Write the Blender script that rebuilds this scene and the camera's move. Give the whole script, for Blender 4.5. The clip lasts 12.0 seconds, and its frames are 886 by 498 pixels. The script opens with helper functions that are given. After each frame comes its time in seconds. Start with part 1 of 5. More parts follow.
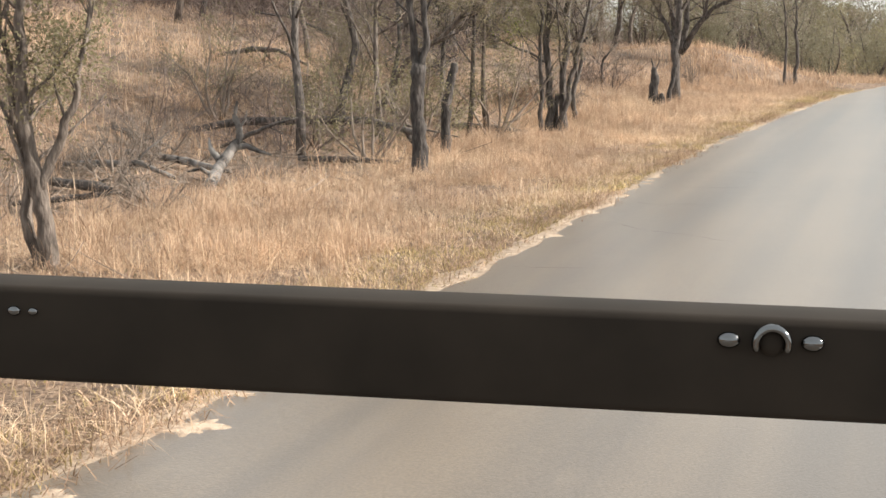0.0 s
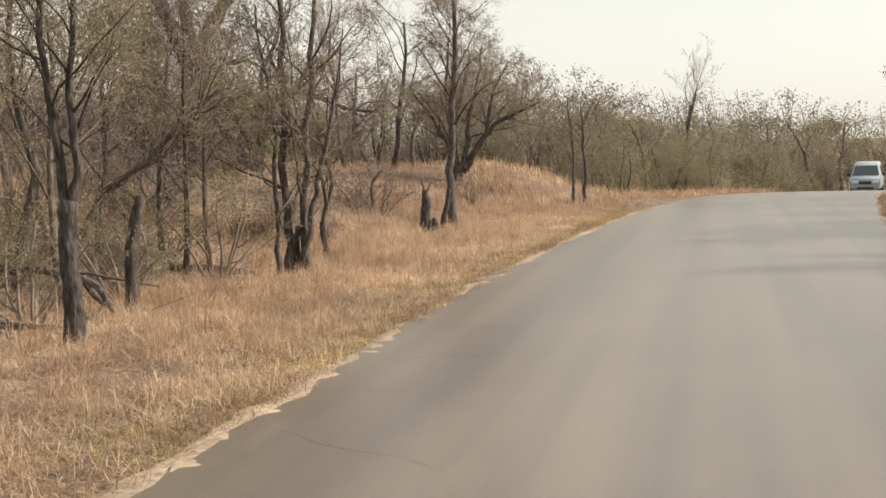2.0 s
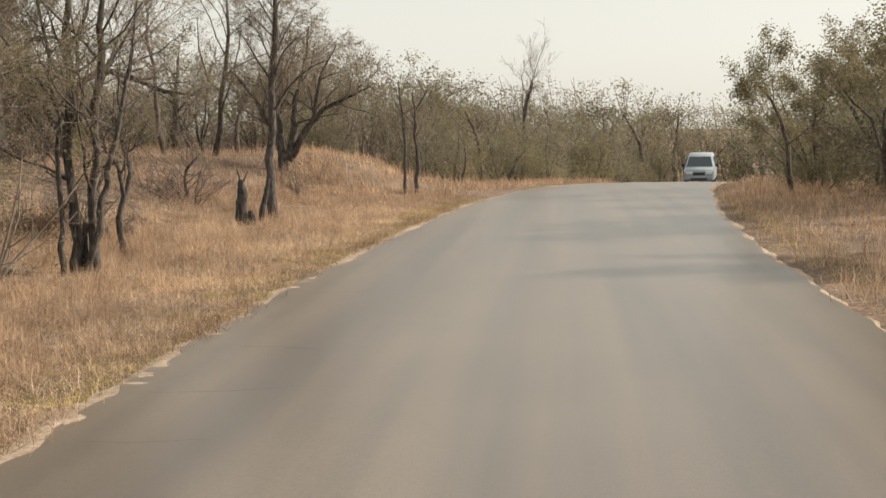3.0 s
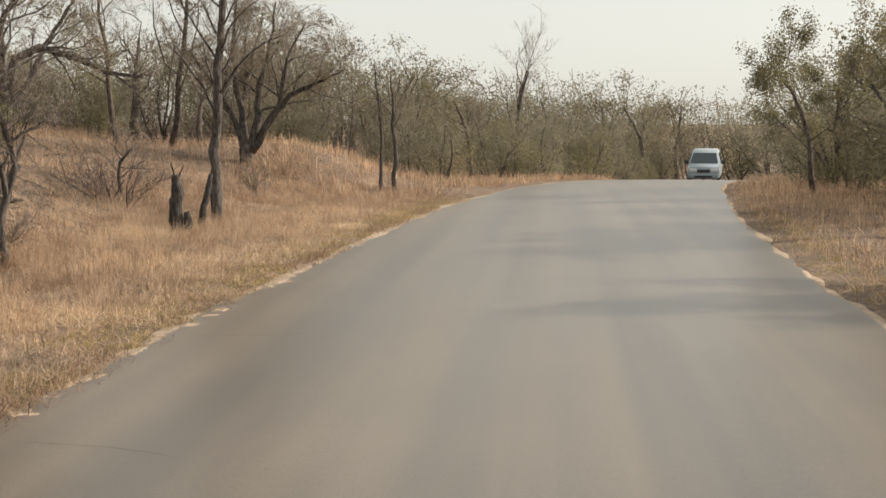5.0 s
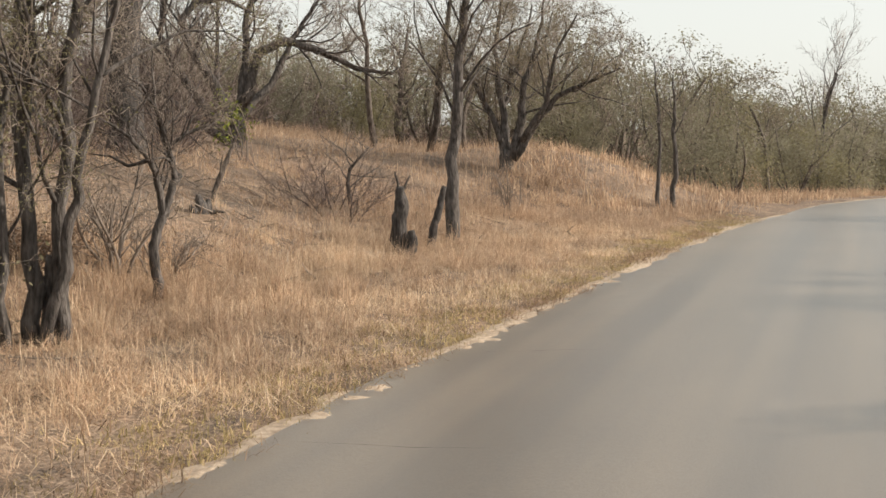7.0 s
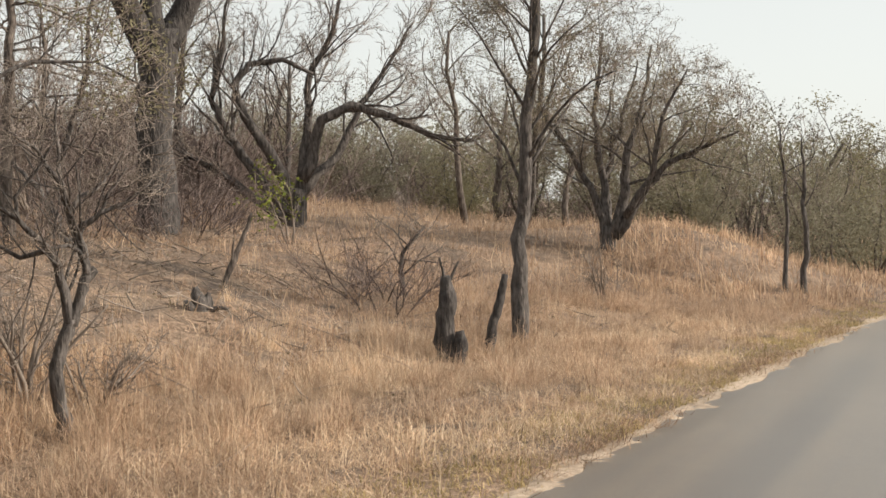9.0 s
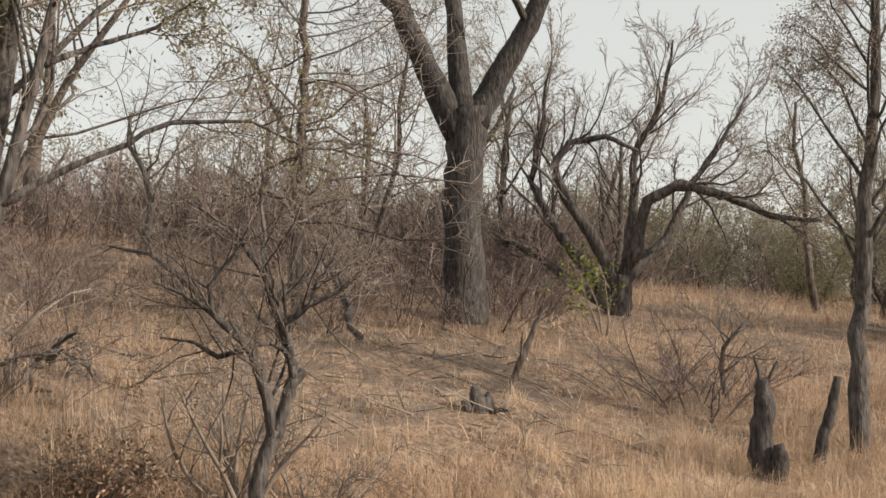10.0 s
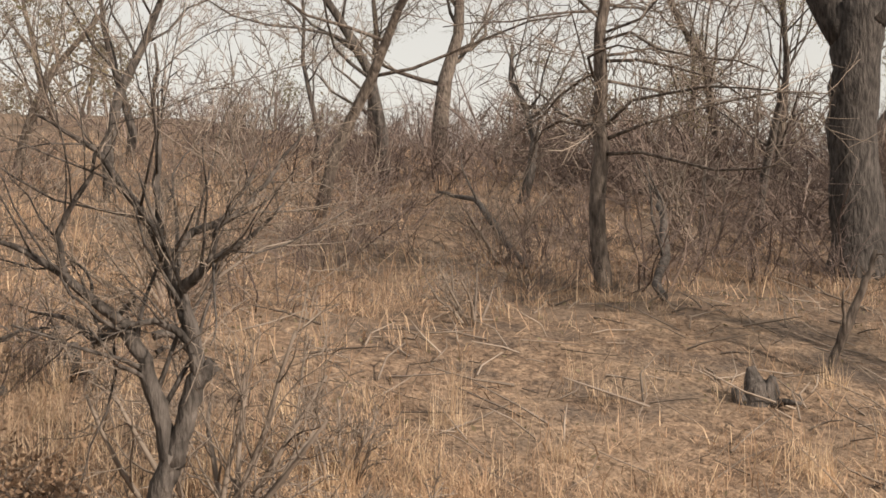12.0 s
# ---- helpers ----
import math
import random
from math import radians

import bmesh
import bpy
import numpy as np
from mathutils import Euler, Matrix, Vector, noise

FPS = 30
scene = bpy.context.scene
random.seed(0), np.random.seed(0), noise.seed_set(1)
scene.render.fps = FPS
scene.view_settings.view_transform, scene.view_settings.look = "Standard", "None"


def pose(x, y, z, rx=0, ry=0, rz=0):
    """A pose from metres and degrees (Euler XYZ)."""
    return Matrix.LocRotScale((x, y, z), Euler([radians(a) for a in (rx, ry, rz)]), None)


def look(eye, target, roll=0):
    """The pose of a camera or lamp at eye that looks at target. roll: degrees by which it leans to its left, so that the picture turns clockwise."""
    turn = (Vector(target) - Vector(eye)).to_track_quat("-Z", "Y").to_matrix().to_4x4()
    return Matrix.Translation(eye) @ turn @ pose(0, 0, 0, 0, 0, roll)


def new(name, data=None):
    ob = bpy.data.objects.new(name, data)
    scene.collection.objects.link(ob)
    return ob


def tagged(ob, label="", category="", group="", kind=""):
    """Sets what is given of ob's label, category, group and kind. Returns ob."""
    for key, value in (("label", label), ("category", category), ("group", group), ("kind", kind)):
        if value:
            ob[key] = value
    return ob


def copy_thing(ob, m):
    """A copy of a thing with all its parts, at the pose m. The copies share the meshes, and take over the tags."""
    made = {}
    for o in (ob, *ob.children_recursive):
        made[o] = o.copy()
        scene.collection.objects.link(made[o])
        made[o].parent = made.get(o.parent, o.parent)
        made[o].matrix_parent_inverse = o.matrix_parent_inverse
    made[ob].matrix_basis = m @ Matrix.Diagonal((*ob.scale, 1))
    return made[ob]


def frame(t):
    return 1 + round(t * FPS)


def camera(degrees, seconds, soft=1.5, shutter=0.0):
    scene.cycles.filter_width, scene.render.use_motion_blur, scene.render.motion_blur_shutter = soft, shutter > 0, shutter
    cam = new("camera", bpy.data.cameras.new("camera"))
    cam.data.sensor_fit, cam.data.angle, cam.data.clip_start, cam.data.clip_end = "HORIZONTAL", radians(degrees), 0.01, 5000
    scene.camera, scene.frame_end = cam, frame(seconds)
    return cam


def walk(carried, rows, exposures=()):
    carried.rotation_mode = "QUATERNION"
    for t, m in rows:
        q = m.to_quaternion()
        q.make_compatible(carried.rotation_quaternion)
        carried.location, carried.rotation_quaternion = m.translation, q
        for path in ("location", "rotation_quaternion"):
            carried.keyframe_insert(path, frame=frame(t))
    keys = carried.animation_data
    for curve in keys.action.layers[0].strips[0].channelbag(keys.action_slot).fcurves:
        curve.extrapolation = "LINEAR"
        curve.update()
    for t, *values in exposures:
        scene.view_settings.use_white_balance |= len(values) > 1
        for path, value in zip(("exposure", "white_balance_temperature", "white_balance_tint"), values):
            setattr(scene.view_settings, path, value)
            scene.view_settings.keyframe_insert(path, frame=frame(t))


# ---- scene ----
cam = camera(36.0, 12.0, soft=1.6)
PATH = [
    (0, (0.319, 0.403, 1.855), (-0.346, 2.262, 1.541), -0.3),
    (0.5, (0.276, 1.556, 1.843), (-0.413, 3.411, 1.556), -0.4),
    (1, (0.27, 2.702, 1.836), (-0.35, 4.588, 1.593), -0.6),
    (1.5, (0.297, 3.761, 1.843), (-0.216, 5.685, 1.656), -1.0),
    (2, (0.299, 4.798, 1.862), (-0.108, 6.751, 1.715), -1.4),
    (2.5, (0.308, 5.776, 1.887), (0.012, 7.749, 1.741), -1.2),
    (3, (0.315, 6.876, 1.882), (0.14, 8.861, 1.711), -0.7),
    (3.2, (0.338, 7.331, 1.86), (0.212, 9.319, 1.684), -0.1),
    (4.8, (0.378, 10.74, 1.865), (0.272, 12.728, 1.682), 0.6),
    (5, (0.379, 11.166, 1.832), (0.209, 13.15, 1.65), 0.0),
    (5.5, (0.299, 12.326, 1.815), (-0.034, 14.29, 1.635), 0.6),
    (6, (0.281, 13.385, 1.834), (-0.199, 15.318, 1.654), 0.7),
    (6.5, (0.276, 14.411, 1.845), (-0.29, 16.321, 1.665), 0.6),
    (6.7, (0.295, 14.799, 1.856), (-0.29, 16.702, 1.675), 0.9),
    (8.3, (0.279, 17.894, 1.811), (-0.341, 19.789, 1.651), 0.4),
    (8.5, (0.169, 18.379, 1.825), (-0.479, 20.266, 1.683), 0.2),
    (9, (-0.049, 19.523, 1.839), (-0.831, 21.362, 1.768), 0.3),
    (9.5, (-0.211, 20.594, 1.861), (-1.213, 22.325, 1.867), 0.3),
    (10, (-0.334, 21.604, 1.873), (-1.575, 23.171, 1.924), 0.3),
    (10.5, (-0.506, 22.661, 1.881), (-1.953, 24.04, 1.934), 0.2),
    (11, (-0.69, 23.713, 1.89), (-2.285, 24.918, 1.918), 0.5),
    (11.5, (-0.902, 24.839, 1.862), (-2.594, 25.905, 1.862), 0.4),
    (12, (-1.073, 26.012, 1.82), (-2.827, 26.972, 1.802), -0.8),
]
walk(cam, [(t, look(eye, target, roll)) for t, eye, target, roll in PATH],
     exposures=[(0, 1.15, 6000, 10), (1, 1.15, 6000, 10), (1.6, 0.9, 6350, 10), (2.5, 0.58, 6550, 11), (5.5, 0.5, 6350, 10), (6.6, 0.64, 6250, 10), (8.8, 0.66, 6150, 10), (9.5, 0.62, 6150, 10), (10.5, 0.36, 6450, 13), (12, 0.42, 6600, 14)])

# ---------------------------------------------------------------- world, sun
SUN_EL, SUN_AZ = radians(29), math.atan2(0.94, 0.34)   # azimuth from +y towards +x
world = bpy.data.worlds.new("world")
scene.world = world
world.use_nodes = True
wn = world.node_tree.nodes
sky = wn.new("ShaderNodeTexSky")
sky.sky_type = "NISHITA"
sky.sun_disc = False
sky.sun_elevation, sky.sun_rotation = SUN_EL, SUN_AZ
sky.air_density, sky.dust_density, sky.ozone_density = 1.0, 1.6, 0.5
# dry-season haze: most of the blue is washed out of the sky
grey = wn.new("ShaderNodeRGBToBW")
haze = wn.new("ShaderNodeMix")
haze.data_type, haze.blend_type = "RGBA", "MULTIPLY"
haze.inputs["Factor"].default_value, haze.inputs[7].default_value = 1.0, (1.0, 0.985, 0.885, 1)
veil = wn.new("ShaderNodeMix")
veil.data_type = "RGBA"
veil.inputs["Factor"].default_value = 0.9
wl = world.node_tree.links
wl.new(sky.outputs["Color"], grey.inputs["Color"])
wl.new(grey.outputs["Val"], haze.inputs[6])
wl.new(sky.outputs["Color"], veil.inputs[6])
even = wn.new("ShaderNodeMix")   # thick dust scatters the light evenly round the sky
even.data_type = "RGBA"
even.inputs["Factor"].default_value, even.inputs[7].default_value = 0.8, (4.5, 4.4, 3.95, 1)
wl.new(haze.outputs[2], even.inputs[6])
wl.new(even.outputs[2], veil.inputs[7])
wl.new(veil.outputs[2], wn["Background"].inputs["Color"])
wn["Background"].inputs["Strength"].default_value = 0.131
sun_data = bpy.data.lights.new("sun", "SUN")
sun_data.energy, sun_data.angle, sun_data.color = 4.1, radians(0.9), (1.0, 0.87, 0.70)
sun_ob = new("sun", sun_data)
to_sun = Vector((math.sin(SUN_AZ) * math.cos(SUN_EL), math.cos(SUN_AZ) * math.cos(SUN_EL), math.sin(SUN_EL)))
sun_ob.matrix_world = look(to_sun * 100, (0, 0, 0))


# ---------------------------------------------------------------- materials
def material(name, rough=0.9, metal=0.0):
    m = bpy.data.materials.new(name)
    m.use_nodes = True
    nt = m.node_tree
    b = nt.nodes["Principled BSDF"]
    b.inputs["Roughness"].default_value, b.inputs["Metallic"].default_value = rough, metal
    b.inputs["Specular IOR Level"].default_value = 0.25
    return m, nt, b


def ramp(nt, stops, source):
    r = nt.nodes.new("ShaderNodeValToRGB")
    while len(r.color_ramp.elements) < len(stops):
        r.color_ramp.elements.new(0.5)
    for e, (p, c) in zip(r.color_ramp.elements, stops):
        e.position, e.color = p, (*c, 1)
    nt.links.new(source, r.inputs["Fac"])
    return r.outputs["Color"]


def noise_tex(nt, scale, detail=4, stretch=(1, 1, 1), world_space=True, distortion=0.0):
    co = nt.nodes.new("ShaderNodeTexCoord")
    mp = nt.nodes.new("ShaderNodeMapping")
    mp.inputs["Scale"].default_value = stretch
    n = nt.nodes.new("ShaderNodeTexNoise")
    n.inputs["Scale"].default_value, n.inputs["Detail"].default_value = scale, detail
    n.inputs["Distortion"].default_value = distortion
    nt.links.new(co.outputs["Object"], mp.inputs["Vector"])
    nt.links.new(mp.outputs["Vector"], n.inputs["Vector"])
    return n.outputs["Fac"]


def mix(nt, kind, fac, a, b):
    x = nt.nodes.new("ShaderNodeMix")
    x.data_type, x.blend_type = "RGBA", kind
    for sock, v in ((x.inputs["Factor"], fac), (x.inputs[6], a), (x.inputs[7], b)):
        if isinstance(v, (int, float)):
            sock.default_value = v
        elif isinstance(v, tuple):
            sock.default_value = (*v, 1)
        else:
            nt.links.new(v, sock)
    return x.outputs[2]


def bump(nt, bsdf, height, strength, distance):
    b = nt.nodes.new("ShaderNodeBump")
    b.inputs["Strength"].default_value, b.inputs["Distance"].default_value = strength, distance
    nt.links.new(height, b.inputs["Height"])
    nt.links.new(b.outputs["Normal"], bsdf.inputs["Normal"])


def surface(name, stops, scale, rough=0.9, fine=None, big=0.4, bump_d=0.01, stretch=(1, 1, 1), metal=0.0):
    """Two scales of variation: a ramp over fine noise, multiplied by broad patches, with relief."""
    m, nt, b = material(name, rough, metal)
    f = noise_tex(nt, scale, 6, stretch)
    col = ramp(nt, stops, f)
    g = ramp(nt, [(0.3, (0.72, 0.72, 0.72)), (0.7, (1.18, 1.18, 1.18))], noise_tex(nt, big, 3))
    nt.links.new(mix(nt, "MULTIPLY", 1.0, col, g), b.inputs["Base Color"])
    bump(nt, b, f if fine is None else noise_tex(nt, fine, 6, stretch), 0.7, bump_d)
    return m


def strand(name, stops, rough=0.8, sheer=0.0):
    """Colour that differs from blade to blade or leaf to leaf."""
    m, nt, b = material(name, rough)
    geo = nt.nodes.new("ShaderNodeNewGeometry")
    col = ramp(nt, stops, geo.outputs["Random Per Island"])
    patch = ramp(nt, [(0.3, (0.72, 0.70, 0.68)), (0.7, (1.15, 1.12, 1.05))], noise_tex(nt, 0.35, 3))
    col = mix(nt, "MULTIPLY", 1.0, col, patch)
    tuft = ramp(nt, [(0.35, (0.74, 0.71, 0.68)), (0.65, (1.15, 1.13, 1.1))], noise_tex(nt, 2.6, 2))
    col = mix(nt, "MULTIPLY", 1.0, col, tuft)
    nt.links.new(col, b.inputs["Base Color"])
    if sheer:
        t = nt.nodes.new("ShaderNodeBsdfTranslucent")
        nt.links.new(col, t.inputs["Color"])
        ms = nt.nodes.new("ShaderNodeMixShader")
        ms.inputs[0].default_value = sheer
        nt.links.new(b.outputs[0], ms.inputs[1])
        nt.links.new(t.outputs[0], ms.inputs[2])
        nt.links.new(ms.outputs[0], nt.nodes["Material Output"].inputs["Surface"])
    return m




def dry_ground():
    """Bushveld soil: pale trodden sand, brown earth and dark patches, part rotted litter, part painted tree shade, with
    scattered crumbs.
    """
    m, nt, b = material("dry_soil", 0.95)
    f = noise_tex(nt, 9, 6)
    col = ramp(nt, [(0.28, (0.105, 0.074, 0.054)), (0.5, (0.215, 0.151, 0.108)), (0.72, (0.36, 0.262, 0.185))], f)
    pale = ramp(nt, [(0.50, (0, 0, 0)), (0.64, (0.4, 0.4, 0.4))], noise_tex(nt, 0.9, 6, distortion=0.6))
    col = mix(nt, "MIX", pale, col, (0.38, 0.285, 0.205))
    # dark patches: rotted litter, and tree shadows on the slope painted into the soil
    dark = ramp(nt, [(0.44, (0, 0, 0)), (0.68, (0.75, 0.75, 0.75))], noise_tex(nt, 1.15, 6, (1.3, 0.8, 1), distortion=0.9))
    col = mix(nt, "MIX", dark, col, (0.105, 0.086, 0.075))
    crumbs = ramp(nt, [(0.34, (0.55, 0.52, 0.5)), (0.5, (1, 1, 1)), (0.68, (1.3, 1.27, 1.22))], noise_tex(nt, 26, 5))
    col = mix(nt, "MULTIPLY", 1.0, col, crumbs)
    broad = ramp(nt, [(0.3, (0.8, 0.8, 0.8)), (0.7, (1.14, 1.14, 1.14))], noise_tex(nt, 0.25, 3))
    nt.links.new(mix(nt, "MULTIPLY", 1.0, col, broad), b.inputs["Base Color"])
    bump(nt, b, noise_tex(nt, 22, 7), 0.9, 0.045)
    return m


SOIL = dry_ground()
SAND = surface("pale_sand", [(0.28, (0.25, 0.19, 0.14)), (0.5, (0.41, 0.32, 0.24)), (0.72, (0.52, 0.415, 0.315))], 14, 0.95, fine=60, bump_d=0.012)
BARK = surface("grey_brown_bark", [(0.32, (0.055, 0.045, 0.04)), (0.5, (0.135, 0.112, 0.096)), (0.75, (0.25, 0.21, 0.182))], 22, 0.95, fine=34, bump_d=0.05, stretch=(1, 1, 0.3))
DARK_BARK = surface("dark_bark", [(0.32, (0.040, 0.0355, 0.033)), (0.5, (0.10, 0.088, 0.081)), (0.75, (0.19, 0.167, 0.153))], 22, 0.95, fine=34, bump_d=0.05, stretch=(1, 1, 0.3))
# dark bark scaled down: char on stumps, painted shade on the big tree
BURNT_SHADED_BARK = surface("burnt_and_shaded_bark", [(0.32, (0.028, 0.0255, 0.0245)), (0.5, (0.068, 0.0605, 0.057)), (0.75, (0.13, 0.116, 0.108))], 22, 0.95, fine=34, bump_d=0.05, stretch=(1, 1, 0.3))
DEAD_WOOD = surface("weathered_dead_wood", [(0.36, (0.045, 0.041, 0.039)), (0.5, (0.16, 0.147, 0.137)), (0.75, (0.33, 0.31, 0.29))], 8, 0.95, fine=18, bump_d=0.012, stretch=(1, 1, 0.4))
TWIG = strand("twig_bark", [(0.0, (0.145, 0.125, 0.113)), (0.5, (0.235, 0.204, 0.185)), (1.0, (0.355, 0.312, 0.284))], 0.9)
BRUSH = strand("purple_grey_brush", [(0.0, (0.115, 0.092, 0.09)), (0.5, (0.18, 0.146, 0.14)), (1.0, (0.27, 0.222, 0.21))], 0.9)
GRASS = strand("dry_straw_grass", [(0.0, (0.27, 0.185, 0.13)), (0.35, (0.50, 0.365, 0.272)), (0.75, (0.63, 0.485, 0.372)), (1.0, (0.80, 0.655, 0.50))], 0.7, 0.35)
PALE_GRASS = strand("bleached_straw", [(0.0, (0.49, 0.37, 0.27)), (0.5, (0.66, 0.52, 0.39)), (1.0, (0.84, 0.72, 0.575))], 0.65, 0.25)
DULL_GRASS = strand("grey_trampled_grass", [(0.0, (0.19, 0.132, 0.097)), (0.5, (0.36, 0.258, 0.19)), (1.0, (0.57, 0.43, 0.32))], 0.8, 0.2)
GREEN_GRASS = strand("half_green_verge_grass", [(0.0, (0.25, 0.215, 0.09)), (0.5, (0.43, 0.355, 0.18)), (1.0, (0.66, 0.53, 0.31))], 0.7, 0.3)
OLIVE = strand("olive_leaf", [(0.0, (0.20, 0.192, 0.118)), (0.5, (0.255, 0.245, 0.155)), (1.0, (0.32, 0.302, 0.195))], 0.65, 0.5)
BROWN_LEAF = strand("dry_brown_leaf", [(0.0, (0.195, 0.172, 0.12)), (0.5, (0.245, 0.218, 0.155)), (1.0, (0.31, 0.275, 0.195))], 0.75, 0.45)
FRESH = strand("fresh_green_leaf", [(0.0, (0.13, 0.17, 0.035)), (0.5, (0.22, 0.27, 0.05)), (1.0, (0.34, 0.36, 0.09))], 0.6, 0.35)

# olive leaf paled and greyed: distance haze put into the base colour
HAZED = strand("hazed_grey_olive_leaf", [(0.0, (0.225, 0.222, 0.17)), (0.5, (0.265, 0.26, 0.20)), (1.0, (0.31, 0.302, 0.235))], 0.8, 0.5)
FRESH_DULL = strand("yellow_green_leaf", [(0.0, (0.15, 0.15, 0.06)), (0.5, (0.24, 0.23, 0.09)), (1.0, (0.34, 0.31, 0.14))], 0.6, 0.35)


def asphalt():
    m, nt, b = material("worn_asphalt", 0.31)
    b.inputs["Specular IOR Level"].default_value = 1.0
    grain = noise_tex(nt, 70, 6)
    col = ramp(nt, [(0.3, (0.094, 0.075, 0.058)), (0.7, (0.160, 0.130, 0.101))], grain)
    tracks = ramp(nt, [(0.38, (0.80, 0.80, 0.81)), (0.62, (1.26, 1.22, 1.14))], noise_tex(nt, 1.5, 6, (1, 0.025, 1)))
    blot = ramp(nt, [(0.35, (0.93, 0.93, 0.93)), (0.65, (1.06, 1.055, 1.05))], noise_tex(nt, 0.5, 5))
    col = mix(nt, "MULTIPLY", 1.0, mix(nt, "MULTIPLY", 1.0, col, tracks), blot)
    dust = ramp(nt, [(0.64, (0, 0, 0)), (0.8, (0.3, 0.3, 0.3))], noise_tex(nt, 1.6, 6, (1, 0.4, 1)))
    col = mix(nt, "MIX", dust, col, (0.30, 0.24, 0.18))
    nt.links.new(col, b.inputs["Base Color"])
    bump(nt, b, grain, 0.3, 0.005)
    return m


ASPHALT = asphalt()
CRACK = surface("crack_filler", [(0.3, (0.02, 0.019, 0.018)), (0.7, (0.04, 0.037, 0.034))], 20, 0.9)


def plain(name, colour, rough, metal=0.0, grain=0.12, scale=40):
    m, nt, b = material(name, rough, metal)
    lo, hi = tuple(c * (1 - grain) for c in colour), tuple(min(1, c * (1 + grain)) for c in colour)
    f = noise_tex(nt, scale, 4)
    nt.links.new(ramp(nt, [(0.3, lo), (0.7, hi)], f), b.inputs["Base Color"])
    bump(nt, b, f, 0.15, 0.001)
    return m


# ---------------------------------------------------------------- mesh helpers
def mesh_from(name, verts, faces_by_size, mat, smooth_shade=False):
    """A mesh from numpy arrays: verts (n,3), and arrays of face indices, one array per face size."""
    me = bpy.data.meshes.new(name)
    verts = np.asarray(verts, np.float32).reshape(-1, 3)
    faces_by_size = [np.asarray(f, np.int32) for f in faces_by_size if len(f)]
    loops = np.concatenate([f.ravel() for f in faces_by_size])
    totals = np.concatenate([np.full(len(f), f.shape[1], np.int32) for f in faces_by_size])
    starts = np.concatenate([[0], np.cumsum(totals)[:-1]]).astype(np.int32)
    me.vertices.add(len(verts))
    me.vertices.foreach_set("co", verts.ravel())
    me.loops.add(len(loops))
    me.loops.foreach_set("vertex_index", loops)
    me.polygons.add(len(totals))
    me.polygons.foreach_set("loop_start", starts)
    me.polygons.foreach_set("loop_total", totals)
    me.polygons.foreach_set("use_smooth", np.full(len(totals), smooth_shade))
    me.update(calc_edges=True)
    me.materials.append(mat)
    return me


def part(name, me_or_bm, mat, parent, label=""):
    if isinstance(me_or_bm, bmesh.types.BMesh):
        me = bpy.data.meshes.new(name)
        me_or_bm.to_mesh(me)
        me_or_bm.free()
        me.materials.append(mat)
    else:
        me = me_or_bm
    ob = new(name, me)
    ob.parent = parent
    return tagged(ob, label)


class Wood:
    """Collects tapered limbs, gathered by their number of points and sides, and makes them one mesh."""

    def __init__(self):
        self.sets = {}

    def add(self, pts, radii, sides):
        self.sets.setdefault((len(pts), sides), []).append((pts, radii))

    def each(self):
        """One single-limb collection for each limb, the thickest first."""
        out = []
        for (k, s), items in self.sets.items():
            for pts, radii in items:
                w = Wood()
                w.add(pts, radii, s)
                out.append((radii[0], w))
        return [w for _, w in sorted(out, key=lambda q: -q[0])]

    def arrays(self):
        vs, fs, points, caps, base = [], [], [], [], 0
        for (k, s), items in self.sets.items():
            p = np.array([i[0] for i in items], float)
            r = np.array([i[1] for i in items], float)
            t = np.gradient(p, axis=1)
            t /= np.linalg.norm(t, axis=2, keepdims=True) + 1e-9
            ref = np.where(np.abs(t[..., 2:3]) > 0.9, np.array([1.0, 0, 0]), np.array([0, 0, 1.0]))
            ref = np.repeat(ref[:, :1], k, axis=1)
            a = np.cross(t, ref)
            a /= np.linalg.norm(a, axis=2, keepdims=True) + 1e-9
            b = np.cross(t, a)
            ang = np.arange(s) / s * 2 * np.pi
            lumpy = np.random.default_rng(len(items)).uniform(0.93, 1.06, (len(items), k, s)) if s >= 8 else np.ones((len(items), k, s))
            ring = p[:, :, None] + (r[:, :, None] * lumpy)[..., None] * (a[:, :, None] * np.cos(ang)[:, None] + b[:, :, None] * np.sin(ang)[:, None])
            n = len(items)
            vs.append(ring.reshape(-1, 3))
            if s == 3 and k <= 3:
                # fine twigs run out into a point
                vs[-1] = np.concatenate([ring[:, :-1].reshape(n, -1, 3), p[:, -1:]], 1).reshape(-1, 3)
                idx = base + np.arange(n * ((k - 1) * s + 1)).reshape(n, -1)
                last = idx[:, (k - 2) * s:(k - 1) * s]
                points.append(np.stack([last, np.roll(last, -1, axis=1), np.repeat(idx[:, -1:], s, axis=1)], -1).reshape(-1, 3))
                idx = idx[:, :-1].reshape(n, k - 1, s)
                base += n * ((k - 1) * s + 1)
            else:
                idx = base + np.arange(n * k * s).reshape(n, k, s)
                base += n * k * s
                if s >= 6:
                    caps.append(np.concatenate([idx[:, 0, ::-1], idx[:, -1]]))
            nxt = np.roll(idx, -1, axis=2)
            fs.append(np.stack([idx[:, :-1], nxt[:, :-1], nxt[:, 1:], idx[:, 1:]], -1).reshape(-1, 4))
        tris = np.concatenate(points) if points else np.zeros((0, 3), int)
        return np.concatenate(vs), np.concatenate(fs), tris, caps

    def mesh(self, name, mat, smooth_shade=True):
        v, f, tris, caps = self.arrays()
        return mesh_from(name, v, [f, tris, *caps], mat, smooth_shade)


def unit(v):
    return v / (np.linalg.norm(v) + 1e-9)


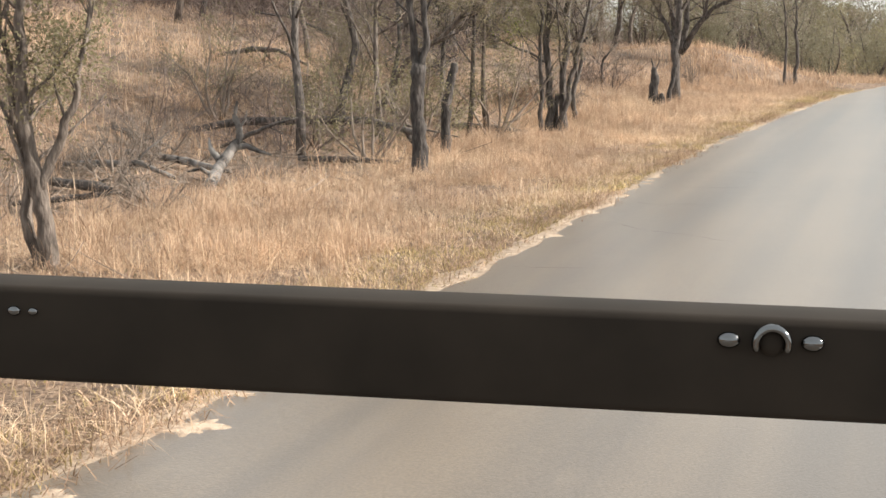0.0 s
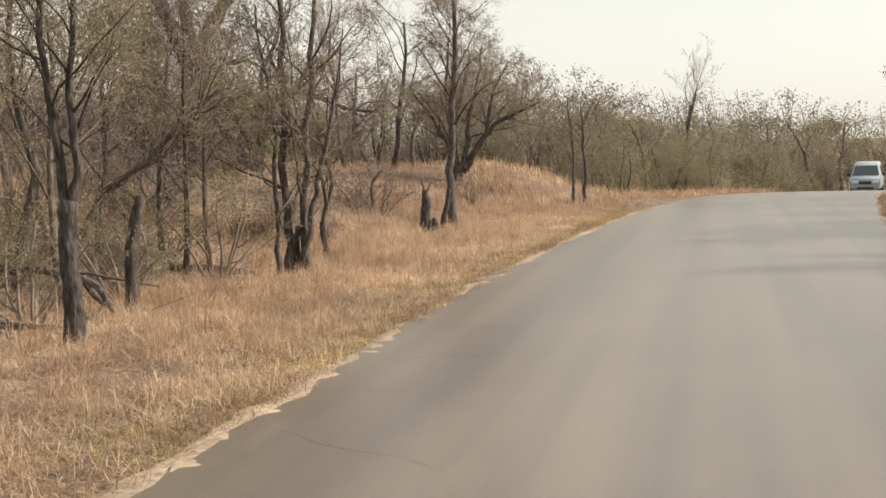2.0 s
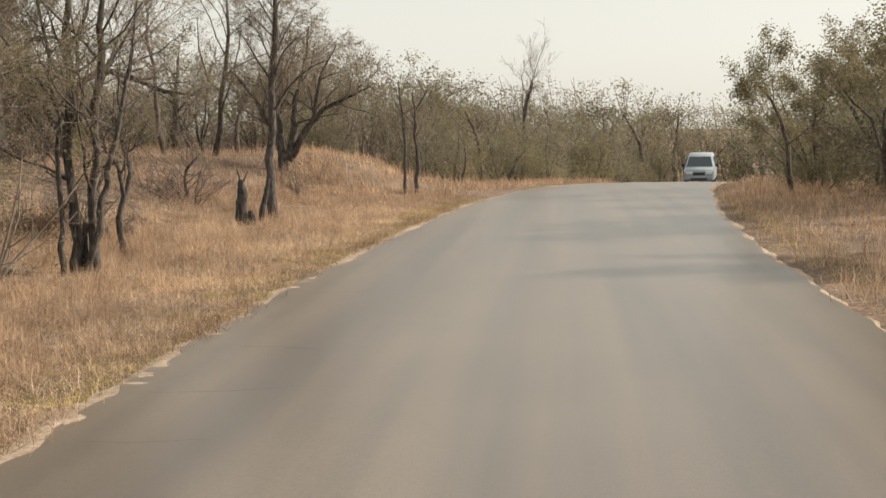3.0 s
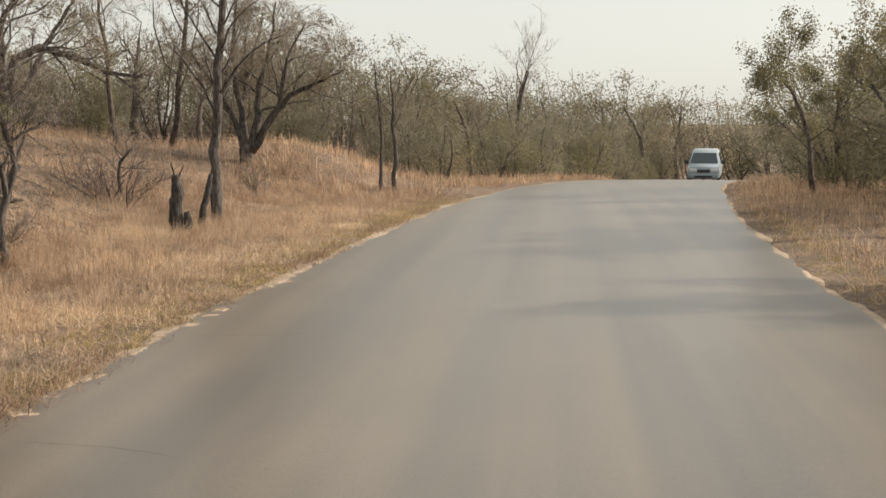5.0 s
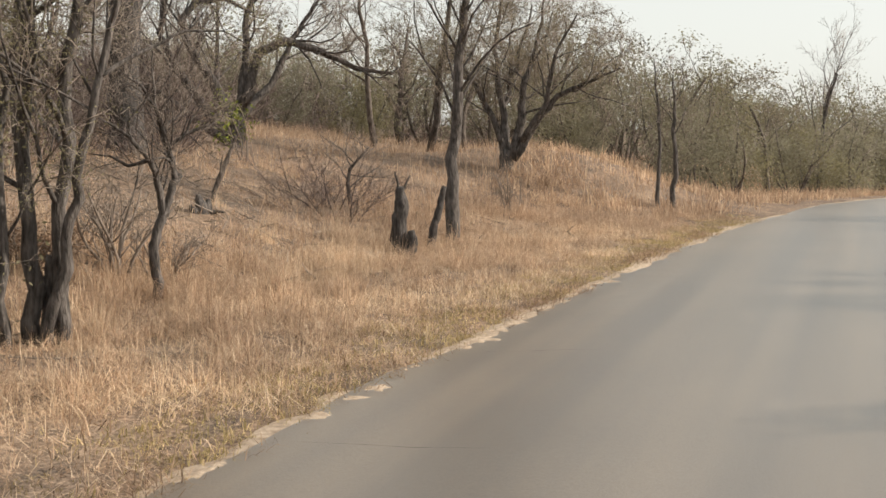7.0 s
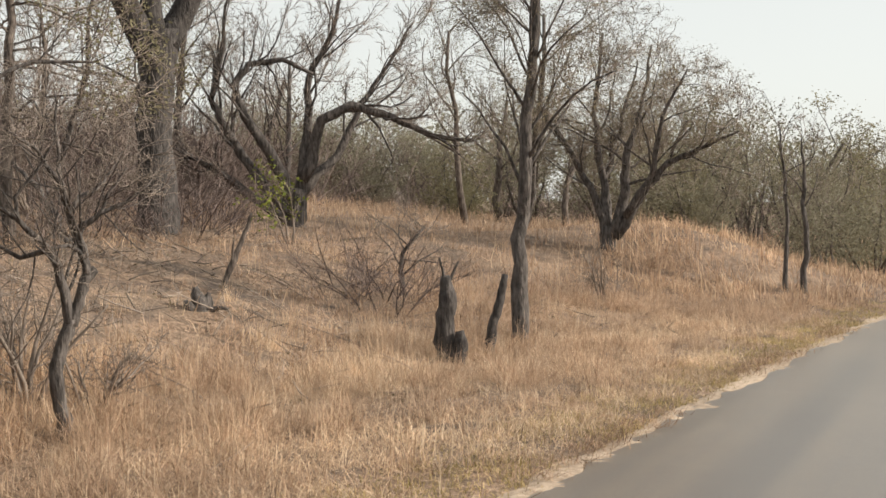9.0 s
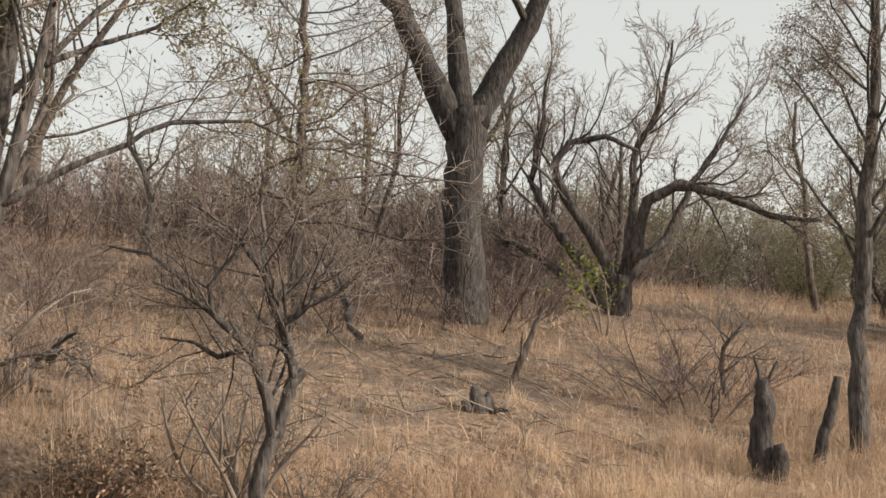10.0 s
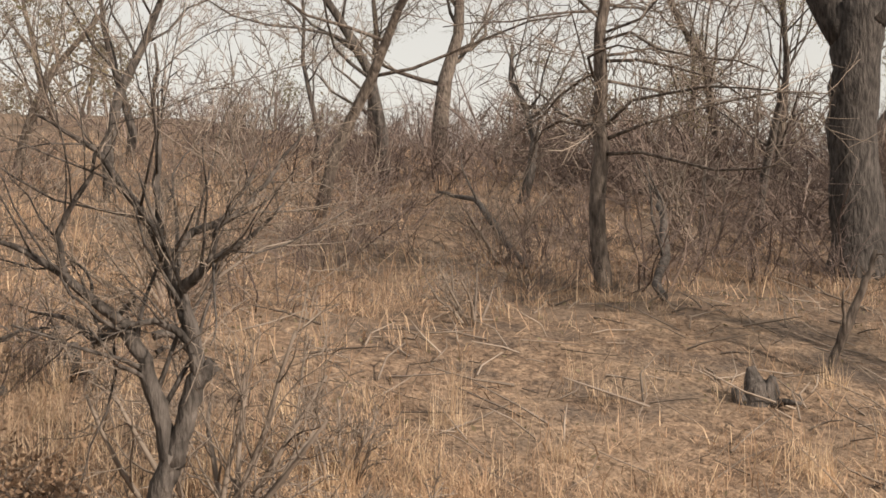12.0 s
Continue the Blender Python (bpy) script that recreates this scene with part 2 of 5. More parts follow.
def wander(rng, p, d, length, k, wiggle, lift):
    pts, step = [np.array(p, float)], length / (k - 1)
    d = unit(np.array(d, float))
    for _ in range(k - 1):
        d = unit(d + wiggle * rng.normal(size=3) + np.array([0, 0, lift]))
        pts.append(pts[-1] + d * step)
    return np.array(pts), d


def turned(rng, d, degrees):
    """d leaned over by that many degrees, to a random side."""
    side = unit(np.cross(d, rng.normal(size=3)))
    a = math.radians(degrees)
    return unit(d * math.cos(a) + side * math.sin(a))


def leaves_mesh(rng, tips, per_tip, size, spread, mat):
    tips = np.repeat(np.array(tips), per_tip, axis=0)
    n = len(tips)
    c = tips + rng.normal(size=(n, 3)) * spread
    u = rng.normal(size=(n, 3))
    u /= np.linalg.norm(u, axis=1, keepdims=True)
    w = np.cross(u, rng.normal(size=(n, 3)))
    w /= np.linalg.norm(w, axis=1, keepdims=True)
    s = size * rng.uniform(0.6, 1.4, (n, 1))
    v = np.stack([c - u * s, c + w * s * 0.5, c + u * s, c - w * s * 0.5], 1).reshape(-1, 3)
    return mesh_from("leaves", v, [np.arange(4 * n).reshape(n, 4)], mat)


def grow(rng, stout, fine, tips, p, d, length, r, level, sp):
    """A limb with its side limbs, down to the twigs."""
    last = len(sp["n"])
    k = (6, 6, 5, 3, 2)[min(level, 4)]
    pts, d1 = wander(rng, p, d, length, k, sp["wiggle"] * (1 if level < 2 else 0.8), sp["lift"][min(level, len(sp["lift"]) - 1)])
    end = 0.35 if level < last else 0.25
    least = sp.get("tip", 0.003)
    rad = np.linspace(max(r, least * 1.5), max(r * end, least), k)
    (stout if level < 2 else fine).add(pts, rad, (8, 6, 4, 3, 3)[min(level, 4)])
    if level >= last:
        tips.append(pts[-1])
        tips.append((pts[0] + pts[-1]) / 2)
        return
    branch_out(rng, stout, fine, tips, pts, rad, length, level, sp)


def branch_out(rng, stout, fine, tips, pts, rad, length, level, sp):
    n = sp["n"][level]
    k = len(pts)
    for i in range(n):
        f = sp["from"][level] + (1 - sp["from"][level]) * (i + rng.uniform(0, 0.9)) / n
        f = min(f, 0.999) * (k - 1)
        j = int(f)
        q = pts[j] + (pts[j + 1] - pts[j]) * (f - j)
        rr = rad[j] + (rad[j + 1] - rad[j]) * (f - j)
        dd = turned(rng, unit(pts[j + 1] - pts[j]), rng.uniform(*sp["angle"][level]))
        ll = length * sp["ratio"][level] * rng.uniform(0.7, 1.15) * (1.1 - 0.35 * f / (k - 1))
        grow(rng, stout, fine, tips, q, dd, ll, min(rr * 0.8, rr * sp["thin"]), level + 1, sp)


SPECIES = {
    # tall slender woodland tree with ascending limbs
    "slender": dict(tip=0.0032, n=(7, 5, 5, 4), **{"from": (0.35, 0.25, 0.2, 0.2)}, angle=((28, 55), (30, 60), (30, 65), (30, 70)), ratio=(0.5, 0.5, 0.5, 0.5), lift=(0.05, 0.10, 0.05, 0.02), wiggle=0.18, thin=0.40),
    # spreading thorn tree with a rounded crown
    "round": dict(n=(8, 6, 5, 4), **{"from": (0.3, 0.3, 0.2, 0.15)}, angle=((35, 65), (30, 60), (30, 65), (30, 75)), ratio=(0.62, 0.5, 0.5, 0.45), lift=(0.02, 0.08, 0.04, 0.0), wiggle=0.21, thin=0.38),
    # bare winter tree, fine upright spray
    "bare": dict(n=(7, 6, 5, 4), **{"from": (0.3, 0.25, 0.2, 0.2)}, angle=((20, 45), (20, 45), (20, 50), (25, 60)), ratio=(0.6, 0.55, 0.5, 0.5), lift=(0.05, 0.08, 0.06, 0.04), wiggle=0.16, thin=0.38),
    # level side branches round one stem
    "tiered": dict(tip=0.0036, n=(46, 10, 6), **{"from": (0.2, 0.15, 0.1)}, angle=((65, 95), (35, 65), (35, 75)), ratio=(0.33, 0.45, 0.5), lift=(0.03, -0.03, 0.0), wiggle=0.22, thin=0.28),
    # low tangled bush
    "bush": dict(n=(5, 5, 4), **{"from": (0.15, 0.15, 0.15)}, angle=((25, 60), (30, 70), (30, 80)), ratio=(0.6, 0.55, 0.5), lift=(0.04, 0.04, 0.02), wiggle=0.16, thin=0.45),
}


def stems(rng, stout, fine, tips, trunks, sp, species_level=0):
    """Hand-shaped stems, each a list of (x, y, z, radius), with random limbs out of them."""
    for t in trunks:
        t = np.array(t, float)
        # add a point between each two, slightly off the line, for a live outline
        fine_t = [t[0]]
        for a, b in zip(t[:-1], t[1:]):
            for f in (0.25, 0.5, 0.75):
                m = a + (b - a) * f
                m[:2] += rng.normal(size=2) * np.linalg.norm(b[:3] - a[:3]) * 0.026
                fine_t.append(m)
            fine_t.append(b)
        t = np.array(fine_t)
        rad = t[:, 3] * rng.uniform(0.95, 1.05, len(t))
        rad[0] *= 1.15
        stout.add(t[:, :3], rad, 9)
        if sp:
            length = np.linalg.norm(np.diff(t[:, :3], axis=0), axis=1).sum()
            branch_out(rng, stout, fine, tips, t[:, :3], rad, length, species_level, sp)


def dress(rng, root, stout, fine, tips, bark, boles, leaf, per_tip, leaf_size, leaf_spread, names=("trunk", "limb")):
    """The parts of a tree: its trunk or trunks, each limb, the spray of twigs and the leaves."""
    for q, w in enumerate(stout.each()):
        nm = names[0] if q < boles else names[1]
        part(nm, w.mesh(nm, bark), bark, root)
    if fine.sets:
        tagged(part("crown", fine.mesh("crown", TWIG), TWIG, root), kind="stuff")
    if leaf is not None and tips:
        tagged(part("foliage", leaves_mesh(rng, tips, per_tip, leaf_size, leaf_spread, leaf), leaf, root), kind="stuff")


def tree(name, seed, base, trunks=None, height=6.0, radius=0.12, lean=(0, 0), species="slender", bark=BARK, leaf=None, per_tip=1, leaf_size=0.035, leaf_spread=0.12, tweak=None, label="", category="tree", group=""):
    rng = np.random.default_rng(seed)
    sp = dict(SPECIES[species]) if species else None
    if sp and tweak:
        sp.update(tweak)
    stout, fine, tips = Wood(), Wood(), []
    if trunks is None:
        d = unit(np.array([lean[0], lean[1], 1.0]))
        grow(rng, stout, fine, tips, (0, 0, -0.12), d, height, radius, 0, sp)
    else:
        stems(rng, stout, fine, tips, trunks, sp)
    root = tagged(new(name), label, category, group)
    root.location = (base[0], base[1], base[2] if len(base) > 2 else float(ground_z(base[0], base[1])))
    dress(rng, root, stout, fine, tips, bark, 1 if trunks is None else len(trunks), leaf, per_tip, leaf_size, leaf_spread)
    return root


# ---------------------------------------------------------------- lie of the land


def smooth(a, b, v):
    s = np.clip((v - a) / (b - a), 0, 1)
    return s * s * (3 - 2 * s)


def road_x(y):
    return 0.12 + 0.0018 * np.clip(y - 19.5, 0, 70) ** 2 + 0.252 * np.maximum(y - 89.5, 0)


def fall(y):
    return -0.00052 * np.clip(y - 37, 0, 45) ** 2 - 0.0468 * np.clip(y - 82, 0, 30)


def ground_z(x, y):
    x, y = np.asarray(x, float), np.asarray(y, float)
    off = x - road_x(y)
    start = 6.0 + 3.5 * smooth(27, 20, y)
    rise = 1.12 * smooth(start, start + 6.5, -off) + (0.13 - 0.06 * smooth(42, 62, y)) * np.clip(-off - 12.5, 0, 45)
    rise = rise + 0.25 * smooth(5, 12, off)
    mound = 0.85 * np.exp(-(((x + 6.6) / 3.0) ** 2 + ((y - 50) / 4.0) ** 2))
    bumps = 0.05 * np.sin(x * 1.1 + 0.6 * y) * np.sin(0.8 * y - 0.5 * x) * smooth(3.6, 6, np.abs(off))
    bank = 0.3 * np.exp(-(((x + 10.2) / 1.7) ** 2 + ((y - 27.4) / 1.9) ** 2))
    return fall(y) + rise + mound + bank + bumps


# ---------------------------------------------------------------- ground and road
def spaced(edges):
    """Grid lines from (start, stop, step) runs."""
    return np.unique(np.concatenate([np.arange(a, b, s) for a, b, s in edges]).round(3))


def ground_sheet():
    xs = spaced([(-2000, -300, 200), (-300, -60, 20), (-60, -16, 1.5), (-16, 10, 0.3), (10, 40, 1.5), (40, 300, 20), (300, 2001, 200)])
    ys = spaced([(-2000, -200, 200), (-200, -10, 10), (-10, 60, 0.4), (60, 120, 1.5), (120, 300, 20), (300, 2001, 200)])
    gx, gy = np.meshgrid(xs, ys)
    off = np.abs(gx - road_x(gy))
    gz = ground_z(gx, gy) - 0.06 * smooth(3.35, 2.9, off)
    rough_z = 0.025 * np.sin(gx * 5.3 + gy * 2.1) * np.sin(gy * 4.7 - gx * 1.7)
    gz = gz + rough_z * smooth(3.4, 4.5, off)
    n, m = gx.shape
    idx = np.arange(n * m).reshape(n, m)
    f = np.stack([idx[:-1, :-1], idx[:-1, 1:], idx[1:, 1:], idx[1:, :-1]], -1).reshape(-1, 4)
    me = mesh_from("ground", np.stack([gx, gy, gz], -1), [f], SOIL, True)
    return tagged(new("ground", me), "dry brown bushveld soil with litter", "ground", kind="structure")


ground_sheet()
rng0 = np.random.default_rng(5)


def ragged(y, seed, amount):
    r = np.random.default_rng(seed)
    out = np.zeros_like(y)
    for scale, amp in ((0.35, 0.5), (0.9, 0.6), (2.3, 1.0), (5.0, 0.8)):
        knots = np.arange(y.min() - 10, y.max() + 10, scale)
        out += amount * amp * np.interp(y, knots, r.normal(size=len(knots)))
    return out


def road_sheet():
    ys = spaced([(-60, 0, 1.0), (0, 45, 0.12), (45, 113, 0.8)])
    left = road_x(ys) - 3.1 + ragged(ys, 3, 0.065)
    right = road_x(ys) + 3.15 + ragged(ys, 4, 0.05)
    w = np.linspace(0, 1, 15)
    gx = left[:, None] * (1 - w) + right[:, None] * w
    gy = np.repeat(ys[:, None], 15, axis=1)
    crown = 0.03 * (1 - (2 * w - 1) ** 2)
    gz = fall(gy) + 0.012 + crown
    # broken lip: the edges turn down into the sand
    gx = np.concatenate([gx[:, :1] - 0.015, gx, gx[:, -1:] + 0.015], 1)
    gy = np.concatenate([gy[:, :1], gy, gy[:, -1:]], 1)
    gz = np.concatenate([gz[:, :1] - 0.07, gz, gz[:, -1:] - 0.07], 1)
    n, m = gx.shape
    idx = np.arange(n * m).reshape(n, m)
    f = np.stack([idx[:-1, :-1], idx[:-1, 1:], idx[1:, 1:], idx[1:, :-1]], -1).reshape(-1, 4)
    me = mesh_from("road", np.stack([gx, gy, gz], -1), [f], ASPHALT, False)
    return tagged(new("road", me), "worn grey asphalt road with crumbled edges", "road", kind="structure")


ROAD = road_sheet()


def sand_strip(side, seed, label):
    ys = spaced([(-20, 0, 0.8), (0, 45, 0.12), (45, 90, 0.6)])
    inner = road_x(ys) + side * 2.7
    outer = road_x(ys) + side * ((3.27 if side < 0 else 3.2) + np.abs(ragged(ys, seed, 0.13 if side < 0 else 0.07)))
    w = np.array([0, 0.5, 0.8, 1.0])
    gx = inner[:, None] * (1 - w) + outer[:, None] * w
    gy = np.repeat(ys[:, None], 4, axis=1)
    gz = fall(gy) + np.array([0.0, 0.008, 0.008, -0.03])
    n, m = gx.shape
    idx = np.arange(n * m).reshape(n, m)
    f = np.stack([idx[:-1, :-1], idx[:-1, 1:], idx[1:, 1:], idx[1:, :-1]], -1).reshape(-1, 4)
    if side > 0:
        f = f[:, ::-1]
    return tagged(new("trim", mesh_from("trim", np.stack([gx, gy, gz], -1), [f], SAND, True)), label, "sand verge", kind="structure")


sand_strip(-1, 11, "pale sandy strip along the road edge")
sand_strip(1, 12, "pale sandy strip along the road edge")


def drift(x, y, rx, ry, seed):
    """A low, ragged spill of sand washed over the asphalt's edge."""
    r = np.random.default_rng(seed)
    n = 44
    a = np.arange(n) / n * 2 * np.pi
    rad = 1 + sum(0.5 / k**0.8 * r.normal() * np.sin(k * a + r.uniform(0, 6.28)) for k in (2, 3, 5, 7, 9, 12)).clip(-0.75, 0.9)
    rim = np.stack([x + rx * rad * np.cos(a), y + ry * rad * np.sin(a)], 1)
    inner = np.stack([x + 0.6 * rx * rad * np.cos(a), y + 0.6 * ry * rad * np.sin(a)], 1)

    def top(q, lift):
        o = (q[:, 0] - road_x(q[:, 1])) / 3.12
        return fall(q[:, 1]) + 0.012 + 0.03 * np.clip(1 - o**2, 0, 1) + lift - 0.06 * smooth(3.16, 3.36, 3.12 * np.abs(o))
    v = np.concatenate([np.c_[rim, top(rim, -0.003)], np.c_[inner, top(inner, 0.003)], [[x, y, top(np.array([[x, y]]), 0.004)[0]]]])
    i = np.arange(n)
    j = (i + 1) % n
    quads = np.stack([i, j, n + j, n + i], 1)
    tris = np.stack([n + i, n + j, np.full(n, 2 * n)], 1)
    return tagged(new("sand_drift", mesh_from("sand_drift", v, [quads, tris], SAND, True)), "thin pale sand washed over the asphalt edge", "sand", "sand drifts", "stuff")


for q in range(64):
    yy = 4 + q * 0.65 + rng0.uniform(-0.5, 0.5)
    drift(float(road_x(yy)) - 3.13 + rng0.uniform(-0.05, 0.06), yy, rng0.uniform(0.04, 0.2), rng0.uniform(0.04, 0.22), 100 + q)


def crack(seed, x, y, length, heading):
    """A thin, dark, wandering crack in the asphalt."""
    r = np.random.default_rng(seed)
    n = int(length / 0.07)
    a = heading + np.cumsum(r.normal(0, 0.16, n))
    a = heading + (a - heading) * 0.6
    p = np.c_[x + np.cumsum(np.cos(a)) * 0.07, y + np.cumsum(np.sin(a)) * 0.07]
    w = 0.002 * np.abs(r.normal(1, 0.4, n)) * np.sin(np.linspace(0.15, 2.95, n))
    nrm = np.c_[-np.sin(a), np.cos(a)] * w[:, None]
    o = (p[:, 0] - road_x(p[:, 1])) / 3.12
    z = fall(p[:, 1]) + 0.0165 + 0.03 * np.clip(1 - o**2, 0, 1)
    v = np.stack([np.c_[p + nrm, z], np.c_[p - nrm, z]], 1).reshape(-1, 3)
    i = 2 * np.arange(n - 1)
    f = np.stack([i, i + 1, i + 3, i + 2], 1)
    return tagged(new("crack", mesh_from("crack", v, [f], CRACK)), "thin dark crack across the asphalt", "crack", "road cracks", "stuff")


for q, (x, y, l, h) in enumerate(((-2.7, 6.6, 1.6, 0.25), (-2.9, 10.6, 0.9, 0.1), (-3.0, 13.4, 2.3, -0.1), (-2.95, 14.9, 1.2, 0.1), (-2.9, 16.4, 1.8, 0.05), (-2.8, 18.6, 1.4, -0.1), (-2.9, 22.5, 1.3, 0.1), (-2.8, 26.0, 1.2, -0.1), (0.6, 11.2, 0.4, 2.2))):
    crack(500 + q, x, y, l, h)


# ---------------------------------------------------------------- grass
def blades(rng, xy, height, per, spread, lean, width, mat, name, label, z_off=0.0):
    """Tufts of curved, tapering blades at the points xy."""
    n = len(xy)
    c = np.repeat(xy, per, axis=0)
    h = np.repeat(height * rng.uniform(0.7, 1.25, n), per) * rng.uniform(0.4, 1.15, n * per)
    az = np.repeat(rng.uniform(0, 2 * np.pi, n), per) + rng.normal(0, 1.1, n * per)
    c = c + rng.normal(size=c.shape) * spread
    z = ground_z(c[:, 0], c[:, 1]) - 0.02 + z_off
    root = np.c_[c, z]
    out = np.c_[np.cos(az), np.sin(az), 0 * az]
    turn = az + rng.uniform(0.4, 2.7, n * per)
    side = np.c_[np.cos(turn), np.sin(turn), 0 * az]
    tilt = np.clip(np.abs(rng.normal(lean, lean * 0.75, n * per)), 0, 1.7)[:, None]
    w = (width * rng.uniform(0.6, 1.5, n * per))[:, None]
    hh = h[:, None]
    up = np.array([0, 0, 1.0])
    mid = root + out * tilt * hh * 0.38 + up * hh * 0.58 * np.clip(1.08 - 0.28 * tilt, 0.3, 1)
    drop = np.clip(1 - 0.42 * tilt**1.6, 0.12, 1)
    tip = root + out * tilt * hh * 1.05 + up * hh * drop
    v = np.stack([root - side * w, root + side * w, mid + side * w * 0.7, mid - side * w * 0.7, tip], 1).reshape(-1, 3)
    b = 5 * np.arange(n * per)[:, None]
    quads = b + np.array([0, 1, 2, 3])
    tris = b + np.array([3, 2, 4])
    me = mesh_from(name, v, [quads, tris], mat)
    return tagged(new(name, me), label, "grass", kind="stuff")


def scatter(rng, x0, x1, y0, y1, per_m2, keep):
    n = int((x1 - x0) * (y1 - y0) * per_m2)
    p = np.c_[rng.uniform(x0, x1, n), rng.uniform(y0, y1, n)]
    k = keep(p[:, 0], p[:, 1])
    return p[rng.uniform(size=n) < k]


def patchy(x, y, s, seed):
    r = np.random.default_rng(seed)
    out = 0
    for q in range(5):
        a, b, c = r.normal(size=2) * s, r.uniform(0, 6), 0
        out = out + np.sin(a[0] * x + a[1] * y + b)
    return out / 5


def near_trees(x, y):
    """Thin grass among the trees where brush and litter lie, and on the trodden slope."""
    brush = np.exp(-(((x + 8.8) / 2.1) ** 2 + ((y - 16.5) / 4.5) ** 2))
    slope = np.exp(-(((x + 10.0) / 2.4) ** 2 + ((y - 33.0) / 3.6) ** 2) ** 1.5)
    return np.clip(1 - 0.9 * brush - 0.92 * slope, 0.05, 1)


def off_road(x, y):
    return np.abs(x - road_x(y))


g = np.random.default_rng(21)
# tall straw grass beside the road
p = scatter(g, -9.5, 0.6, 3, 47, 140, lambda x, y: smooth(3.25, 3.75, off_road(x, y)) * (x < road_x(y)) * np.clip(0.75 + 0.6 * patchy(x, y, 1.1, 1), 0.15, 1) * np.clip(0.5 + 1.8 * patchy(x, y, 3.8, 15), 0.10, 1) * near_trees(x, y) * smooth(9.5, 6.5, off_road(x, y)))
blades(g, p, (0.31 + 0.12 * patchy(p[:, 0], p[:, 1], 1.3, 2) + 0.30 * patchy(p[:, 0], p[:, 1], 3.8, 15)).clip(0.08) * (0.3 + 0.7 * smooth(3.4, 5.0, off_road(p[:, 0], p[:, 1]))), 11, 0.075, 1.4, 0.0022, GRASS, "grass", "tall dry straw-coloured roadside grass")
# farther slope and far verge
p = scatter(g, -38, -6, 8, 60, 9, lambda x, y: smooth(5.5, 8.5, off_road(x, y)) * np.clip(0.55 + 0.9 * patchy(x, y, 0.5, 3), 0.04, 1) * near_trees(x, y))
blades(g, p, 0.42 + 0.16 * patchy(p[:, 0], p[:, 1], 0.4, 4), 9, 0.14, 0.70, 0.0045, GRASS, "grass", "patchy dry yellow grass on the slope")
p = scatter(g, -8, 12, 44, 84, 10, lambda x, y: smooth(3.7, 4.6, off_road(x, y)) * np.clip(0.8 + 0.5 * patchy(x, y, 0.6, 5), 0.2, 1))
blades(g, p, 0.40 + 0.10 * patchy(p[:, 0], p[:, 1], 0.5, 6), 8, 0.14, 0.6, 0.009, GRASS, "grass", "dry yellow grass along the far bend")
p = scatter(g, 3, 14, 18, 60, 20, lambda x, y: smooth(9.5, 5.5, off_road(x, y)) * smooth(3.3, 3.8, off_road(x, y)) * (x > road_x(y)) * np.clip(0.7 + 0.6 * patchy(x, y, 0.7, 7), 0.1, 1))
blades(g, p, 0.30 + 0.10 * patchy(p[:, 0], p[:, 1], 0.5, 8), 8, 0.12, 0.7, 0.005, GRASS, "grass", "dry yellow grass on the opposite verge")
p = scatter(g, -24, -9, 12, 30, 26, lambda x, y: np.clip(0.55 + 0.9 * patchy(x, y, 0.7, 23), 0.05, 1) * smooth(9.0, 11.5, off_road(x, y)))
blades(g, p, 0.36 + 0.14 * patchy(p[:, 0], p[:, 1], 0.8, 24), 8, 0.12, 0.75, 0.0042, GRASS, "grass", "dry straw grass on the western slope")
# sparse tufts beside the start of the road
p = scatter(g, -16, 14, -10, 10, 4, lambda x, y: smooth(3.4, 4.0, off_road(x, y)) * np.where((x < 0) & (y > 3), 0, 1) * np.clip(0.6 + 0.8 * patchy(x, y, 0.8, 27), 0.05, 1))
blades(g, p, 0.30 + 0.10 * patchy(p[:, 0], p[:, 1], 0.6, 28), 7, 0.12, 0.9, 0.005, GRASS, "grass", "sparse dry tufts beside the road")
# bleached straw lying over and through the standing grass
p = scatter(g, -7.5, -3.1, 3, 40, 90, lambda x, y: smooth(3.15, 3.6, off_road(x, y)) * (x < road_x(y)) * np.clip(0.5 + 1.3 * patchy(x, y, 3.4, 16), 0.05, 1))
blades(g, p, 0.24 + 0.06 * patchy(p[:, 0], p[:, 1], 3.4, 16), 7, 0.10, 1.6, 0.0024, PALE_GRASS, "grass", "bleached straw bent over in tangles")
# trampled, grey litter grass on slope and under trees
p = scatter(g, -18, -3.3, 4, 44, 34, lambda x, y: np.clip(0.55 + 0.35 * near_trees(x, y), 0.1, 1) * np.clip(1.2 - 0.07 * off_road(x, y), 0.2, 1) * np.clip(0.6 + 1.2 * patchy(x, y, 2.2, 41), 0.05, 1))
blades(g, p, 0.17 + 0 * p[:, 0], 6, 0.12, 1.6, 0.0038, DULL_GRASS, "grass", "flattened grey-brown dead grass litter")
# low tufts over the open slope
p = scatter(g, -14.5, -5.5, 25, 41, 44, lambda x, y: np.clip(0.15 + 1.5 * patchy(x, y, 1.9, 18), 0.02, 1) * smooth(6.0, 7.5, off_road(x, y)) * near_trees(x, y))
blades(g, p, (0.27 + 0.22 * patchy(p[:, 0], p[:, 1], 1.9, 18)).clip(0.1), 10, 0.08, 1.05, 0.0022, GRASS, "grass", "low dry grass tufts on the open slope")
